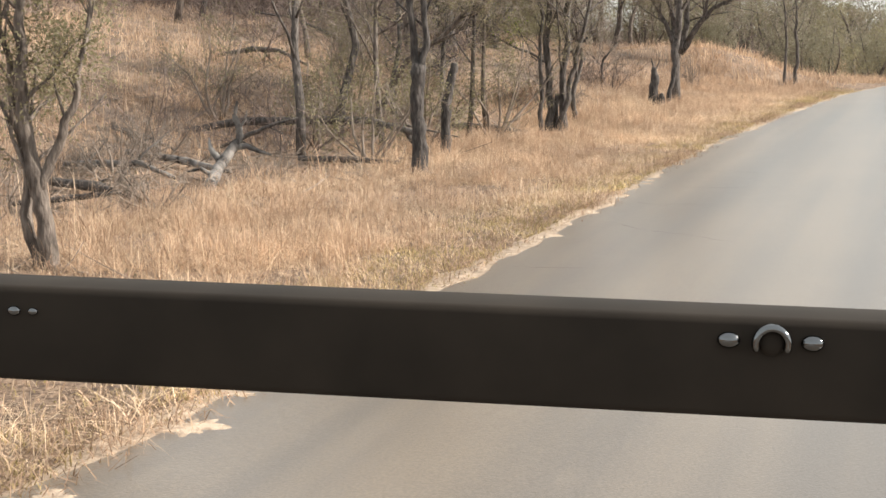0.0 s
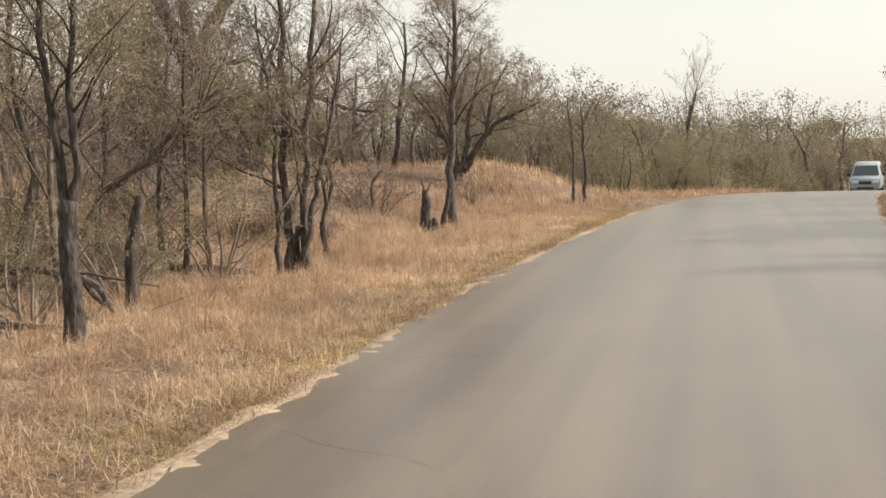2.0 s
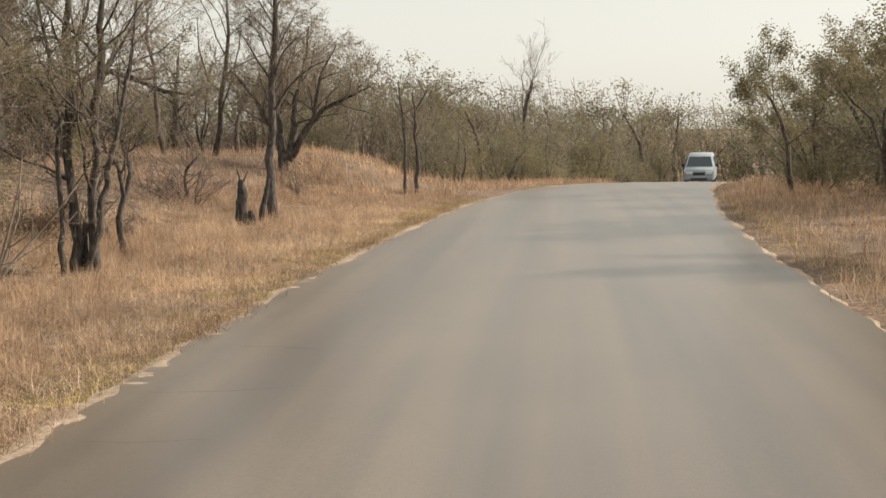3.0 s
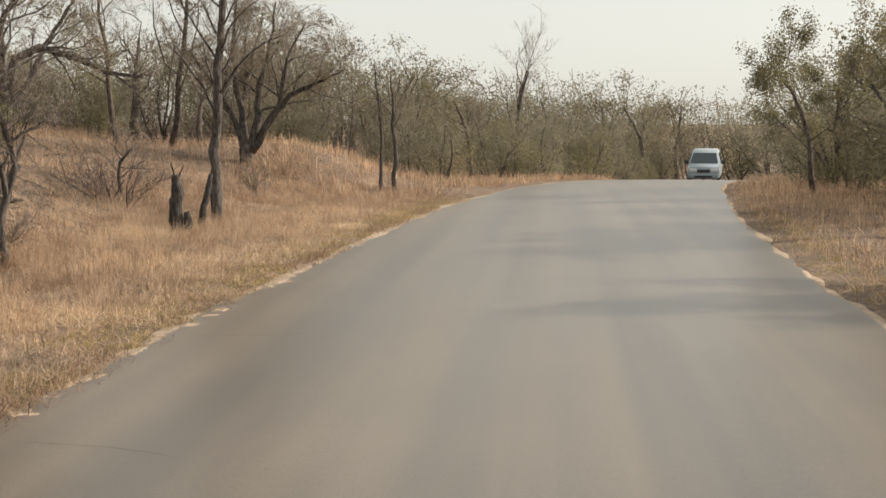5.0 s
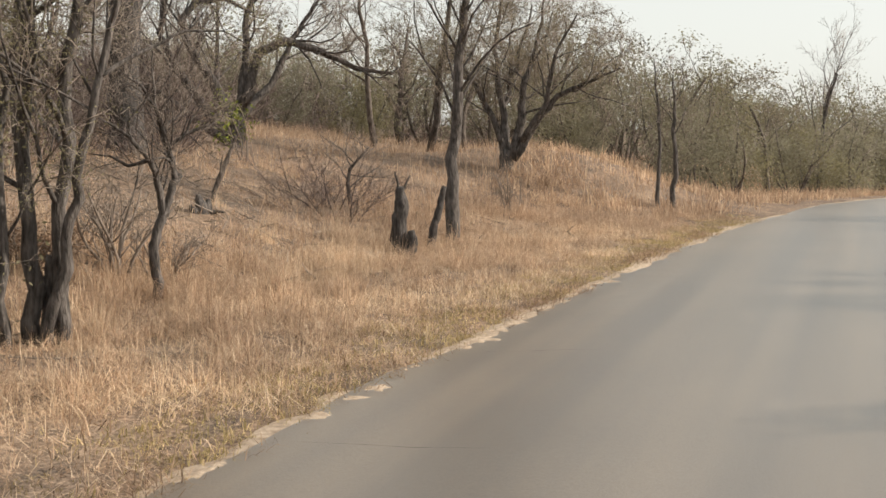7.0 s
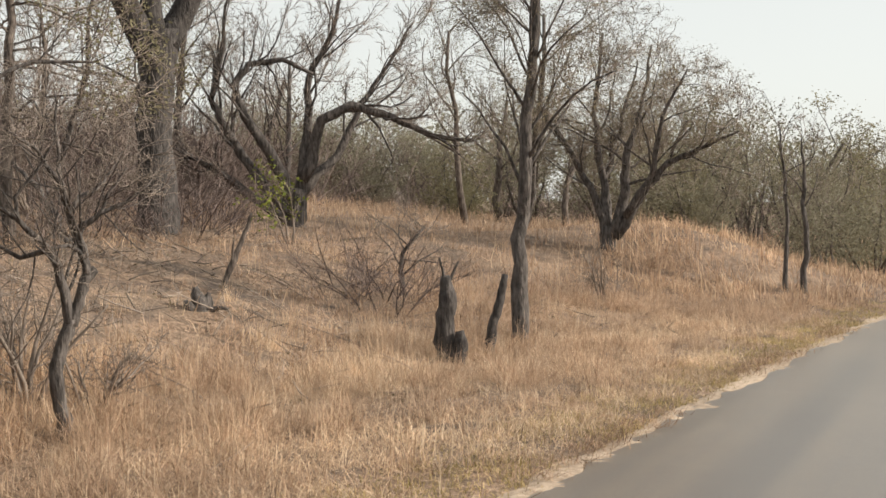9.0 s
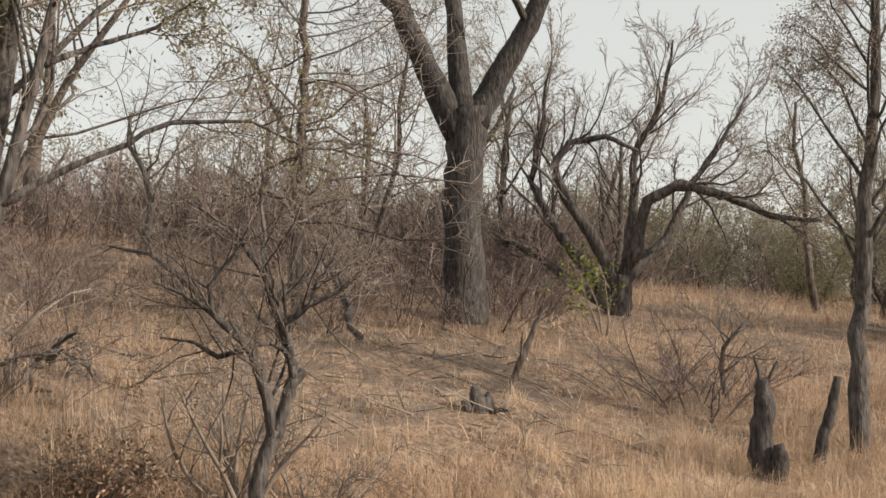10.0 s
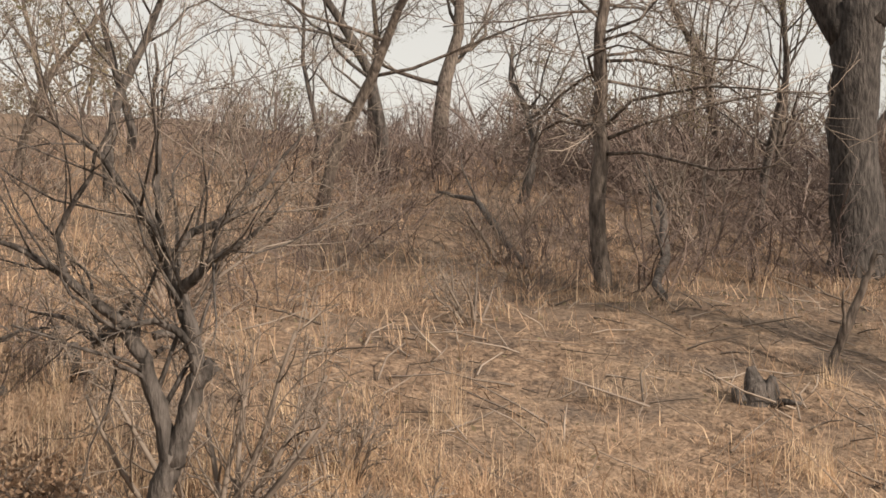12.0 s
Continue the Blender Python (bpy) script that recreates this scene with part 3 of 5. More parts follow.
# taller fuzzy tufts on the lower slope
p = scatter(g, -11.5, -5.6, 25, 36, 30, lambda x, y: np.clip(-0.2 + 2.6 * patchy(x, y, 2.1, 31), 0, 1) * smooth(12.0, 8.5, off_road(x, y)) * near_trees(x, y))
blades(g, p, 0.36 + 0.14 * patchy(p[:, 0], p[:, 1], 2.1, 31), 16, 0.055, 0.62, 0.0017, PALE_GRASS, "grass", "taller pale straw tufts on the lower slope")
# single dense tussocks that stand out on the lower slope
c = scatter(g, -10.8, -5.4, 25.5, 34.5, 2.6, lambda x, y: np.clip(0.55 + 1.2 * patchy(x, y, 1.2, 51), 0.05, 1) * near_trees(x, y))
p = np.repeat(c, 7, axis=0) + g.normal(size=(len(c) * 7, 2)) * 0.055
blades(g, p, np.repeat(g.uniform(0.26, 0.46, len(c)), 7), 12, 0.03, 0.5, 0.0018, PALE_GRASS, "grass", "dense pale straw tussocks on the lower slope")
# straw litter blown against the asphalt's edge
p = scatter(g, -3.9, 0.6, 3, 40, 200, lambda x, y: (x < road_x(y)) * smooth(3.02, 3.16, off_road(x, y)) * smooth(3.6, 3.25, off_road(x, y)) * np.clip(0.4 + 1.3 * patchy(x, y, 4.0, 52), 0.02, 1))
blades(g, p, 0.13 + 0 * p[:, 0], 5, 0.06, 1.7, 0.0026, DULL_GRASS, "grass", "flat straw litter on the sandy road edge", 0.035)
# short, half-green turf by the asphalt
p = scatter(g, -4.6, 0.6, 3, 46, 330, lambda x, y: (x < road_x(y)) * smooth(3.06, 3.26, off_road(x, y)) * smooth(4.5, 3.8, off_road(x, y)) * np.clip(0.6 + 0.9 * patchy(x, y, 1.6, 9), 0.03, 1))
blades(g, p, 0.085 + 0 * p[:, 0], 6, 0.05, 1.1, 0.0035, GREEN_GRASS, "grass", "short half-green turf at the road edge")
p = scatter(g, 3.2, 5.0, 12, 50, 60, lambda x, y: smooth(3.3, 3.6, off_road(x, y)) * smooth(4.7, 3.9, off_road(x, y)))
blades(g, p, 0.08 + 0 * p[:, 0], 6, 0.05, 0.9, 0.006, GREEN_GRASS, "grass", "short half-green turf at the road edge")


# ---------------------------------------------------------------- litter of sticks and leaves
def stick_litter():
    r = np.random.default_rng(61)
    p = scatter(r, -19, -4.4, 6, 42, 9, lambda x, y: smooth(4.6, 7.5, off_road(x, y)) * np.clip(1.15 - near_trees(x, y), 0.25, 1))
    w = Wood()
    for x, y in p:
        a, l = r.uniform(0, 6.28), r.uniform(0.12, 0.7)
        dx, dy = math.cos(a) * l / 2, math.sin(a) * l / 2
        q = [(x - dx, y - dy), (x + 0.06 * r.normal(), y + 0.06 * r.normal()), (x + dx, y + dy)]
        lift = r.uniform(0.01, 0.12)
        w.add(np.array([(u, v, float(ground_z(u, v)) + 0.012 + lift * k) for k, (u, v) in enumerate(q)]), np.array([1.0, 0.8, 0.4]) * r.uniform(0.003, 0.011), 4)
    return tagged(new("twig_litter", w.mesh("twig_litter", TWIG)), "scattered dead twigs on the ground", "litter", kind="stuff")


stick_litter()
r_leaf = np.random.default_rng(62)
p = scatter(r_leaf, -18, -4.2, 5, 42, 22, lambda x, y: smooth(4.2, 6.5, off_road(x, y)) * np.clip(0.5 + patchy(x, y, 0.8, 14), 0.1, 1))
tagged(new("leaf_litter", leaves_mesh(r_leaf, np.c_[p, ground_z(p[:, 0], p[:, 1]) + 0.02], 1, 0.024, 0.008, BROWN_LEAF)), "scattered dry brown leaves on the ground", "litter", kind="stuff")


# ---------------------------------------------------------------- trees
def facing(yaw, pts):
    """Points given across, away, up and radius, as seen by someone who looks yaw degrees left of +y."""
    c, s = math.cos(radians(yaw)), math.sin(radians(yaw))
    return [(u * c - w * s, u * s + w * c, z, r) for u, w, z, r in pts]


def shaped_tree(name, seed, base, bole, limbs, species, **kw):
    """A tree with a bole of given shape and given main limbs, out of which the smaller ones grow."""
    bark = kw.get("bark", BARK)
    rng = np.random.default_rng(seed)
    sp = dict(SPECIES[species]) if species else None
    if sp and kw.get("tweak"):
        sp.update(kw["tweak"])
    stout, fine, tips = Wood(), Wood(), []
    stems(rng, stout, fine, tips, bole, None)
    stems(rng, stout, fine, tips, limbs, sp, kw.get("level", 0))
    root = tagged(new(name), kw.get("label", ""), kw.get("category", "tree"), kw.get("group", ""))
    root.location = (base[0], base[1], float(ground_z(base[0], base[1])))
    dress(rng, root, stout, fine, tips, bark, max(1, len(bole)), kw.get("leaf"), kw.get("per_tip", 1), kw.get("leaf_size", 0.03), kw.get("leaf_spread", 0.12))
    return root


# big forked tree on the slope, the shade on it put into its bark colour
Y = 46
shaped_tree("big_tree", 1, (-13.2, 38.4),
            [facing(Y, [(0, 0, -0.3, 0.44), (0, 0, 0.5, 0.34), (-0.06, 0, 1.6, 0.30), (0, 0, 2.5, 0.31), (0.04, 0, 3.3, 0.33)])],
            [facing(Y, [(-0.08, 0, 2.9, 0.24), (-0.5, 0, 3.7, 0.20), (-0.95, 0, 4.6, 0.17), (-1.35, 0.2, 5.9, 0.12), (-1.9, 0.4, 7.6, 0.05)]),
             facing(Y, [(-0.02, 0, 3.2, 0.20), (-0.15, 0.1, 4.4, 0.15), (-0.3, 0.2, 6.0, 0.10), (-0.2, 0.3, 8.0, 0.04)]),
             facing(Y, [(0.12, 0, 3.1, 0.24), (0.58, 0, 3.95, 0.19), (0.98, -0.1, 4.6, 0.17), (1.5, -0.2, 5.9, 0.12), (2.2, -0.3, 7.6, 0.05)])],
            "round", bark=BURNT_SHADED_BARK, tweak={"from": (0.45, 0.3, 0.2, 0.15), "n": (6, 5, 5, 4)}, label="big bare tree with thick grey forked trunk", category="tree")

# small crooked tree near the road: two stems from a low fork, with hooked limbs and a wide net of twigs
Y = 50
shaped_tree("crooked_tree", 2, (-6.52, 27.72),
            [facing(Y, [(-0.02, 0, -0.12, 0.066), (-0.09, 0, 0.25, 0.056), (-0.12, 0, 0.5, 0.053), (-0.07, 0, 0.72, 0.05), (0.0, 0, 0.9, 0.05)]),
             facing(Y, [(0.0, 0, 0.86, 0.044), (0.06, 0, 1.06, 0.042), (0.10, 0, 1.2, 0.043), (0.175, 0.01, 1.27, 0.034)])],
            [facing(Y, [(0.12, 0, 1.23, 0.036), (0.09, 0, 1.38, 0.034), (0.03, 0, 1.56, 0.033), (-0.03, 0, 1.74, 0.03)]),
             facing(Y, [(-0.02, 0, 1.7, 0.026), (-0.06, -0.05, 1.83, 0.021), (-0.12, -0.09, 1.94, 0.018), (-0.27, -0.12, 2.15, 0.013), (-0.52, -0.15, 2.3, 0.005)]),
             facing(Y, [(-0.05, 0, 1.78, 0.02), (-0.07, 0.05, 1.95, 0.017), (-0.08, 0.08, 2.2, 0.013), (-0.1, 0.1, 2.6, 0.005)]),
             facing(Y, [(0.0, 0, 1.7, 0.02), (0.07, 0.06, 1.81, 0.018), (0.22, 0.14, 1.87, 0.014), (0.34, 0.2, 2.0, 0.01), (0.5, 0.25, 2.25, 0.004)]),
             facing(Y, [(0.03, 0, 1.57, 0.026), (0.12, -0.05, 1.62, 0.023), (0.2, -0.08, 1.69, 0.019), (0.37, -0.12, 1.77, 0.011), (0.55, -0.18, 1.92, 0.004)]),
             facing(Y, [(0.2, -0.08, 1.68, 0.015), (0.23, -0.1, 1.8, 0.012), (0.4, -0.1, 2.03, 0.005)]),
             facing(Y, [(0.0, 0, 0.84, 0.042), (-0.05, -0.02, 1.06, 0.038), (-0.1, -0.04, 1.24, 0.036), (-0.18, -0.06, 1.44, 0.032)]),
             facing(Y, [(-0.17, -0.06, 1.42, 0.026), (-0.29, -0.1, 1.53, 0.023), (-0.42, -0.14, 1.65, 0.019), (-0.59, -0.2, 1.76, 0.012), (-0.76, -0.25, 1.83, 0.005)]),
             facing(Y, [(-0.17, -0.06, 1.43, 0.024), (-0.26, 0.0, 1.39, 0.02), (-0.36, 0.05, 1.36, 0.018), (-0.51, 0.1, 1.45, 0.012), (-0.72, 0.15, 1.48, 0.005)]),
             facing(Y, [(-0.40, -0.13, 1.63, 0.017), (-0.43, -0.15, 1.8, 0.014), (-0.31, -0.2, 1.96, 0.011), (-0.13, -0.25, 2.28, 0.004)]),
             facing(Y, [(0.1, 0, 1.34, 0.02), (0.04, -0.05, 1.41, 0.017), (-0.04, -0.08, 1.45, 0.015), (-0.25, -0.12, 1.42, 0.006)])],
            "round", bark=DARK_BARK, tweak={"n": (6, 5, 4, 3), "from": (0.25, 0.15, 0.1, 0.1), "wiggle": 0.15, "ratio": (1.15, 0.62, 0.5, 0.45), "tip": 0.0013, "lift": (0.02, 0.05, 0.03, 0.02), "angle": ((30, 65), (25, 55), (25, 60), (30, 70)), "thin": 0.34}, label="small crooked bare tree with dark bark")

# dark slim tree near the road, with two burnt stumps at its foot
shaped_tree("slim_tree", 3, (-6.0, 36.0), [],
            [facing(25, [(0, 0, -0.15, 0.13), (0.03, 0, 1.0, 0.10), (0.08, 0, 2.2, 0.085), (0.16, 0, 3.6, 0.065), (0.2, 0, 5.0, 0.045), (0.1, 0, 6.2, 0.02)])],
            "slender", bark=DARK_BARK, leaf=BROWN_LEAF, leaf_size=0.012, per_tip=5, leaf_spread=0.06, tweak={"from": (0.35, 0.25, 0.2, 0.2), "n": (24, 7, 5, 4), "ratio": (0.26, 0.5, 0.5, 0.5), "thin": 0.3}, label="slim dark-barked tree with sparse brown leaves")
shaped_tree("burnt_stump", 4, (-6.13, 33.97),
            [facing(30, [(0, 0, -0.1, 0.14), (-0.03, 0, 0.35, 0.12), (0.0, 0, 0.7, 0.11), (-0.02, 0, 0.98, 0.06)]),
             facing(30, [(0.1, -0.1, -0.05, 0.10), (0.14, -0.12, 0.25, 0.08), (0.12, -0.12, 0.36, 0.05)]),
             facing(30, [(-0.02, 0, 0.9, 0.02), (-0.1, 0, 1.2, 0.012)]), facing(30, [(0, 0, 0.9, 0.02), (0.12, 0, 1.15, 0.01)])], [], None, bark=BURNT_SHADED_BARK, label="short burnt black tree stump in grass", category="stump")
shaped_tree("burnt_stump", 5, (-6.0, 34.9),
            [facing(30, [(0, 0, -0.1, 0.08), (0.06, 0, 0.3, 0.065), (0.16, 0, 0.65, 0.055), (0.22, 0, 0.95, 0.04)])], [], None, bark=BURNT_SHADED_BARK, label="leaning burnt black stump in grass", category="stump")

# gnarled spreading tree behind the big trunk: thin snaking limbs out of a short bole, one arching low to the side
Y = 30
shaped_tree("gnarled_tree", 6, (-13.17, 42.95),
            [facing(Y, [(0.04, 0, -0.25, 0.24), (0.04, 0, 0.3, 0.19), (0.09, 0, 0.7, 0.17)])],
            [facing(Y, [(-0.06, 0, 0.2, 0.12), (-0.57, 0.1, 0.75, 0.105), (-1.06, 0.2, 1.4, 0.095), (-1.4, 0.2, 2.0, 0.08), (-1.63, 0.2, 2.45, 0.07), (-1.46, 0.2, 3.25, 0.055), (-1.24, 0.2, 4.6, 0.02)]),
             facing(Y, [(-0.02, 0, 0.5, 0.13), (-0.46, -0.2, 1.37, 0.11), (-0.98, -0.3, 2.13, 0.09), (-1.17, -0.3, 2.67, 0.075), (-0.9, -0.3, 3.09, 0.065), (-0.24, -0.3, 3.2, 0.05), (0.42, -0.3, 2.9, 0.025)]),
             facing(Y, [(0.09, 0, 0.6, 0.13), (0.25, 0.1, 1.8, 0.095), (0.28, 0.2, 2.9, 0.07), (0.74, 0.2, 3.8, 0.05), (0.96, 0.2, 5.0, 0.02)]),
             facing(Y, [(0.14, -0.05, 0.9, 0.12), (0.51, -0.2, 2.05, 0.105), (1.08, -0.3, 2.34, 0.095), (1.86, -0.4, 2.12, 0.075), (2.65, -0.5, 1.75, 0.055), (3.5, -0.6, 1.65, 0.025)]),
             facing(Y, [(-0.06, 0, 0.05, 0.11), (-0.9, 0.1, 0.6, 0.095), (-1.55, 0.1, 1.1, 0.075), (-2.3, 0.1, 1.48, 0.03)]),
             facing(Y, [(0.13, 0.1, 0.65, 0.11), (0.86, 0.4, 1.4, 0.085), (1.3, 0.5, 2.4, 0.06), (1.86, 0.6, 3.2, 0.04), (2.4, 0.6, 4.1, 0.015)])],
            "bare", bark=DARK_BARK, tweak={"n": (11, 6, 5, 4), "from": (0.3, 0.2, 0.2, 0.2), "ratio": (0.34, 0.55, 0.5, 0.5), "thin": 0.36, "wiggle": 0.2, "lift": (0.05, 0.12, 0.08, 0.05), "tip": 0.0036}, label="gnarled bare tree with twisted dark limbs")

# tree with level twiggy side branches
shaped_tree("tiered_tree", 7, (-12.75, 34.3), [],
            [facing(50, [(0, 0, -0.15, 0.10), (-0.03, 0, 1.2, 0.085), (0.0, 0, 2.4, 0.07), (0.08, 0, 3.6, 0.052), (0.1, 0, 5.0, 0.045), (0.1, 0, 6.4, 0.02)])],
            "tiered", bark=BARK, tweak={"from": (0.22, 0.15, 0.15)}, label="bare tree with level tiers of thorny twigs")

# round-crowned tree beyond the mound
shaped_tree("round_tree", 8, (-7.85, 46.4),
            [facing(12, [(0.05, 0, -0.2, 0.19), (0.04, 0, 0.5, 0.15)])],
            [facing(12, [(0.0, 0, 0.3, 0.10), (-0.25, 0, 1.07, 0.08), (-0.75, 0.1, 2.0, 0.055), (-1.4, 0.2, 2.9, 0.025)]),
             facing(12, [(0.04, 0, 0.3, 0.10), (-0.14, 0.2, 1.64, 0.08), (-0.33, 0.4, 2.8, 0.055), (-0.17, 0.6, 4.5, 0.025)]),
             facing(12, [(0.12, 0, 0.3, 0.12), (0.36, 0, 1.2, 0.105), (0.36, 0.1, 1.85, 0.085), (0.62, 0.2, 2.8, 0.05), (0.85, 0.3, 4.2, 0.02)]),
             facing(12, [(0.16, 0, 0.3, 0.11), (0.75, -0.2, 1.2, 0.085), (1.2, -0.3, 1.76, 0.065), (1.8, -0.4, 2.05, 0.045), (2.6, -0.5, 2.4, 0.02)]),
             facing(12, [(0.4, -0.1, 0.7, 0.08), (0.96, -0.4, 1.65, 0.06), (1.12, -0.6, 2.7, 0.04), (1.6, -0.8, 3.6, 0.018)]),
             facing(12, [(0.06, 0.1, 0.4, 0.08), (-0.1, 0.7, 1.5, 0.06), (0.2, 1.2, 2.8, 0.04), (0.5, 1.6, 4.0, 0.018)])],
            "round", bark=DARK_BARK, leaf=BROWN_LEAF, leaf_size=0.012, per_tip=3, leaf_spread=0.05, tweak={"from": (0.3, 0.15, 0.15, 0.15), "ratio": (0.42, 0.6, 0.55, 0.5), "n": (9, 7, 5, 4), "wiggle": 0.2, "thin": 0.34, "lift": (0.02, 0.04, 0.03, 0.0), "tip": 0.0034}, label="round-crowned thorn tree with fine brown twigs")

# two thin saplings
shaped_tree("sapling", 9, (-3.9, 46.4), [],
            [[(0, 0, -0.1, 0.07), (0.02, 0, 1.0, 0.055), (-0.03, 0, 2.0, 0.04), (-0.1, 0, 3.0, 0.015)]], "slender", bark=DARK_BARK, tweak={"n": (6, 4, 3, 3), "from": (0.5, 0.2, 0.2, 0.2), "ratio": (0.35, 0.5, 0.5, 0.5)}, label="thin dark sapling by the road bend")
shaped_tree("sapling", 10, (-4.2, 46.2), [],
            [[(0, 0, -0.1, 0.055), (-0.02, 0, 1.1, 0.04), (-0.06, 0, 2.2, 0.03), (-0.2, 0, 3.3, 0.012)]], "slender", bark=DARK_BARK, tweak={"n": (6, 4, 3, 3), "from": (0.5, 0.2, 0.2, 0.2), "ratio": (0.35, 0.5, 0.5, 0.5)}, label="thin dark sapling by the road bend")

# twisted two-stemmed tree nearest the start of the drive
Y = 20
shaped_tree("twisted_tree", 11, (-6.1, 9.25), [],
            [facing(Y, [(0, 0, -0.1, 0.085), (-0.02, 0, 0.35, 0.068), (-0.07, 0, 0.62, 0.064), (-0.16, 0, 1.22, 0.054), (-0.13, 0, 1.75, 0.044), (-0.08, 0, 2.4, 0.022)]),
             facing(Y, [(-0.06, 0, 0.6, 0.045), (0.1, 0, 0.95, 0.038), (0.27, 0, 1.35, 0.03), (0.38, 0, 1.9, 0.016), (0.45, 0, 2.4, 0.008)]),
             facing(Y, [(-0.12, 0.1, -0.1, 0.055), (-0.17, 0.1, 0.6, 0.045), (-0.26, 0.1, 1.4, 0.03), (-0.34, 0.1, 2.3, 0.016)])],
            "slender", leaf=OLIVE, leaf_size=0.016, per_tip=3, leaf_spread=0.06, tweak={"n": (8, 5, 4, 3), "ratio": (0.36, 0.5, 0.5, 0.5), "tip": 0.0016}, label="twisted many-stemmed tree with few olive leaves")
# weathered dead limb
shaped_tree("dead_snag", 12, (-7.2, 13.45),
            [[(-0.5, 1.1, -0.05, 0.06), (-0.62, 1.4, 0.04, 0.072), (-0.78, 1.8, 0.1, 0.075), (-0.95, 2.15, 0.14, 0.07), (-1.05, 2.5, 0.2, 0.07), (-1.04, 2.7, 0.34, 0.065), (-0.96, 2.8, 0.46, 0.055), (-0.97, 2.82, 0.62, 0.045), (-1.03, 2.82, 0.78, 0.035), (-0.99, 2.82, 0.98, 0.012)],
             [(-1.02, 2.45, 0.18, 0.05), (-1.16, 2.55, 0.27, 0.045), (-1.28, 2.62, 0.36, 0.035), (-1.33, 2.65, 0.5, 0.012)],
             [(-1.0, 2.74, 0.38, 0.045), (-0.86, 2.8, 0.4, 0.035), (-0.72, 2.85, 0.33, 0.025), (-0.55, 2.9, 0.28, 0.01)],
             [(-0.78, 1.8, 0.1, 0.035), (-0.95, 1.75, 0.2, 0.025), (-1.1, 1.7, 0.16, 0.012)],
             [(-0.97, 2.82, 0.6, 0.02), (-0.88, 2.84, 0.74, 0.014), (-0.86, 2.84, 0.86, 0.006)]], [], None, bark=DEAD_WOOD, label="bleached grey dead limb with an upturned end", category="dead wood")
shaped_tree("woodland_tree", 13, (-5.95, 17.0),
            [facing(Y, [(0, 0, -0.15, 0.12), (0, 0, 0.5, 0.095), (-0.02, 0, 1.0, 0.09), (0.02, 0, 1.42, 0.10)])],
            [facing(Y, [(0.02, 0, 1.3, 0.06), (0.12, 0, 1.75, 0.045), (0.05, 0.1, 2.6, 0.035), (0.15, 0.1, 4.0, 0.015)]), facing(Y, [(0, 0, 1.2, 0.055), (-0.06, 0, 1.9, 0.045), (-0.2, 0, 3.0, 0.035), (-0.1, 0, 4.6, 0.015)])],
            "slender", bark=BURNT_SHADED_BARK, leaf=OLIVE, leaf_size=0.016, per_tip=5, leaf_spread=0.05, tweak={"n": (9, 6, 5, 3)}, label="dark tree with burnt broken top and new stems")
shaped_tree("burnt_stump", 14, (-6.4, 19.4),
            [facing(Y, [(0.03, 0, -0.1, 0.10), (-0.03, 0, 0.4, 0.075), (-0.02, 0, 0.8, 0.07), (0.07, 0, 1.2, 0.065), (0.12, 0, 1.4, 0.05)])], [], None, bark=BURNT_SHADED_BARK, label="tall leaning burnt stump with broken top", category="stump")
for sd, x, y, k in ((16, -9.74, 28.0, 0.9), (17, -8.74, 32.82, 1.0)):
    shaped_tree("rotten_stump", sd, (x, y),
                [facing(30, [(0, 0, -0.1, 0.13 * k), (0.01, 0, 0.08, 0.105 * k), (-0.03, 0, 0.17, 0.075 * k), (-0.05, 0, 0.27, 0.03 * k)]),
                 facing(30, [(0.05, 0.02, -0.05, 0.10 * k), (0.09, 0.02, 0.10, 0.07 * k), (0.11, 0.02, 0.20, 0.025 * k)]),
                 facing(30, [(-0.06, -0.05, -0.05, 0.09 * k), (-0.12, -0.06, 0.06, 0.06 * k), (-0.16, -0.06, 0.12, 0.02 * k)]),
                 facing(30, [(0.10, 0, 0.0, 0.04 * k), (0.22, -0.04, 0.03, 0.025 * k), (0.34, -0.05, 0.02, 0.012 * k)])], [], None, bark=DARK_BARK, label="low ragged rotten stump on the slope", category="stump")

# clump of tall stems by the road
Y = 20
shaped_tree("stem_clump", 15, (-6.35, 25.3),
            [facing(Y, [(0.02, 0.1, -0.1, 0.07), (0.03, 0.1, 0.4, 0.06), (0.06, 0.1, 0.75, 0.05)])],
            [facing(Y, [(-0.06, 0, -0.1, 0.085), (-0.10, 0, 1.0, 0.065), (-0.1, 0, 2.4, 0.06), (-0.12, 0, 4.2, 0.035), (0, 0, 6.0, 0.015)]),
             facing(Y, [(0.16, 0, -0.1, 0.085), (0.15, 0, 0.9, 0.065), (0.2, 0, 2.0, 0.06), (0.32, 0, 3.4, 0.045), (0.5, 0, 5.4, 0.015)]),
             facing(Y, [(-0.26, -0.2, -0.1, 0.05), (-0.26, -0.2, 0.9, 0.038), (-0.36, -0.2, 2.6, 0.027), (-0.5, 0, 4.2, 0.015)])],
            "slender", bark=DARK_BARK, leaf=OLIVE, leaf_size=0.012, per_tip=5, leaf_spread=0.05, tweak={"n": (10, 6, 5, 3), "from": (0.3, 0.2, 0.2, 0.2), "ratio": (0.33, 0.5, 0.5, 0.5)}, label="clump of tall thin dark stems with olive leaves")

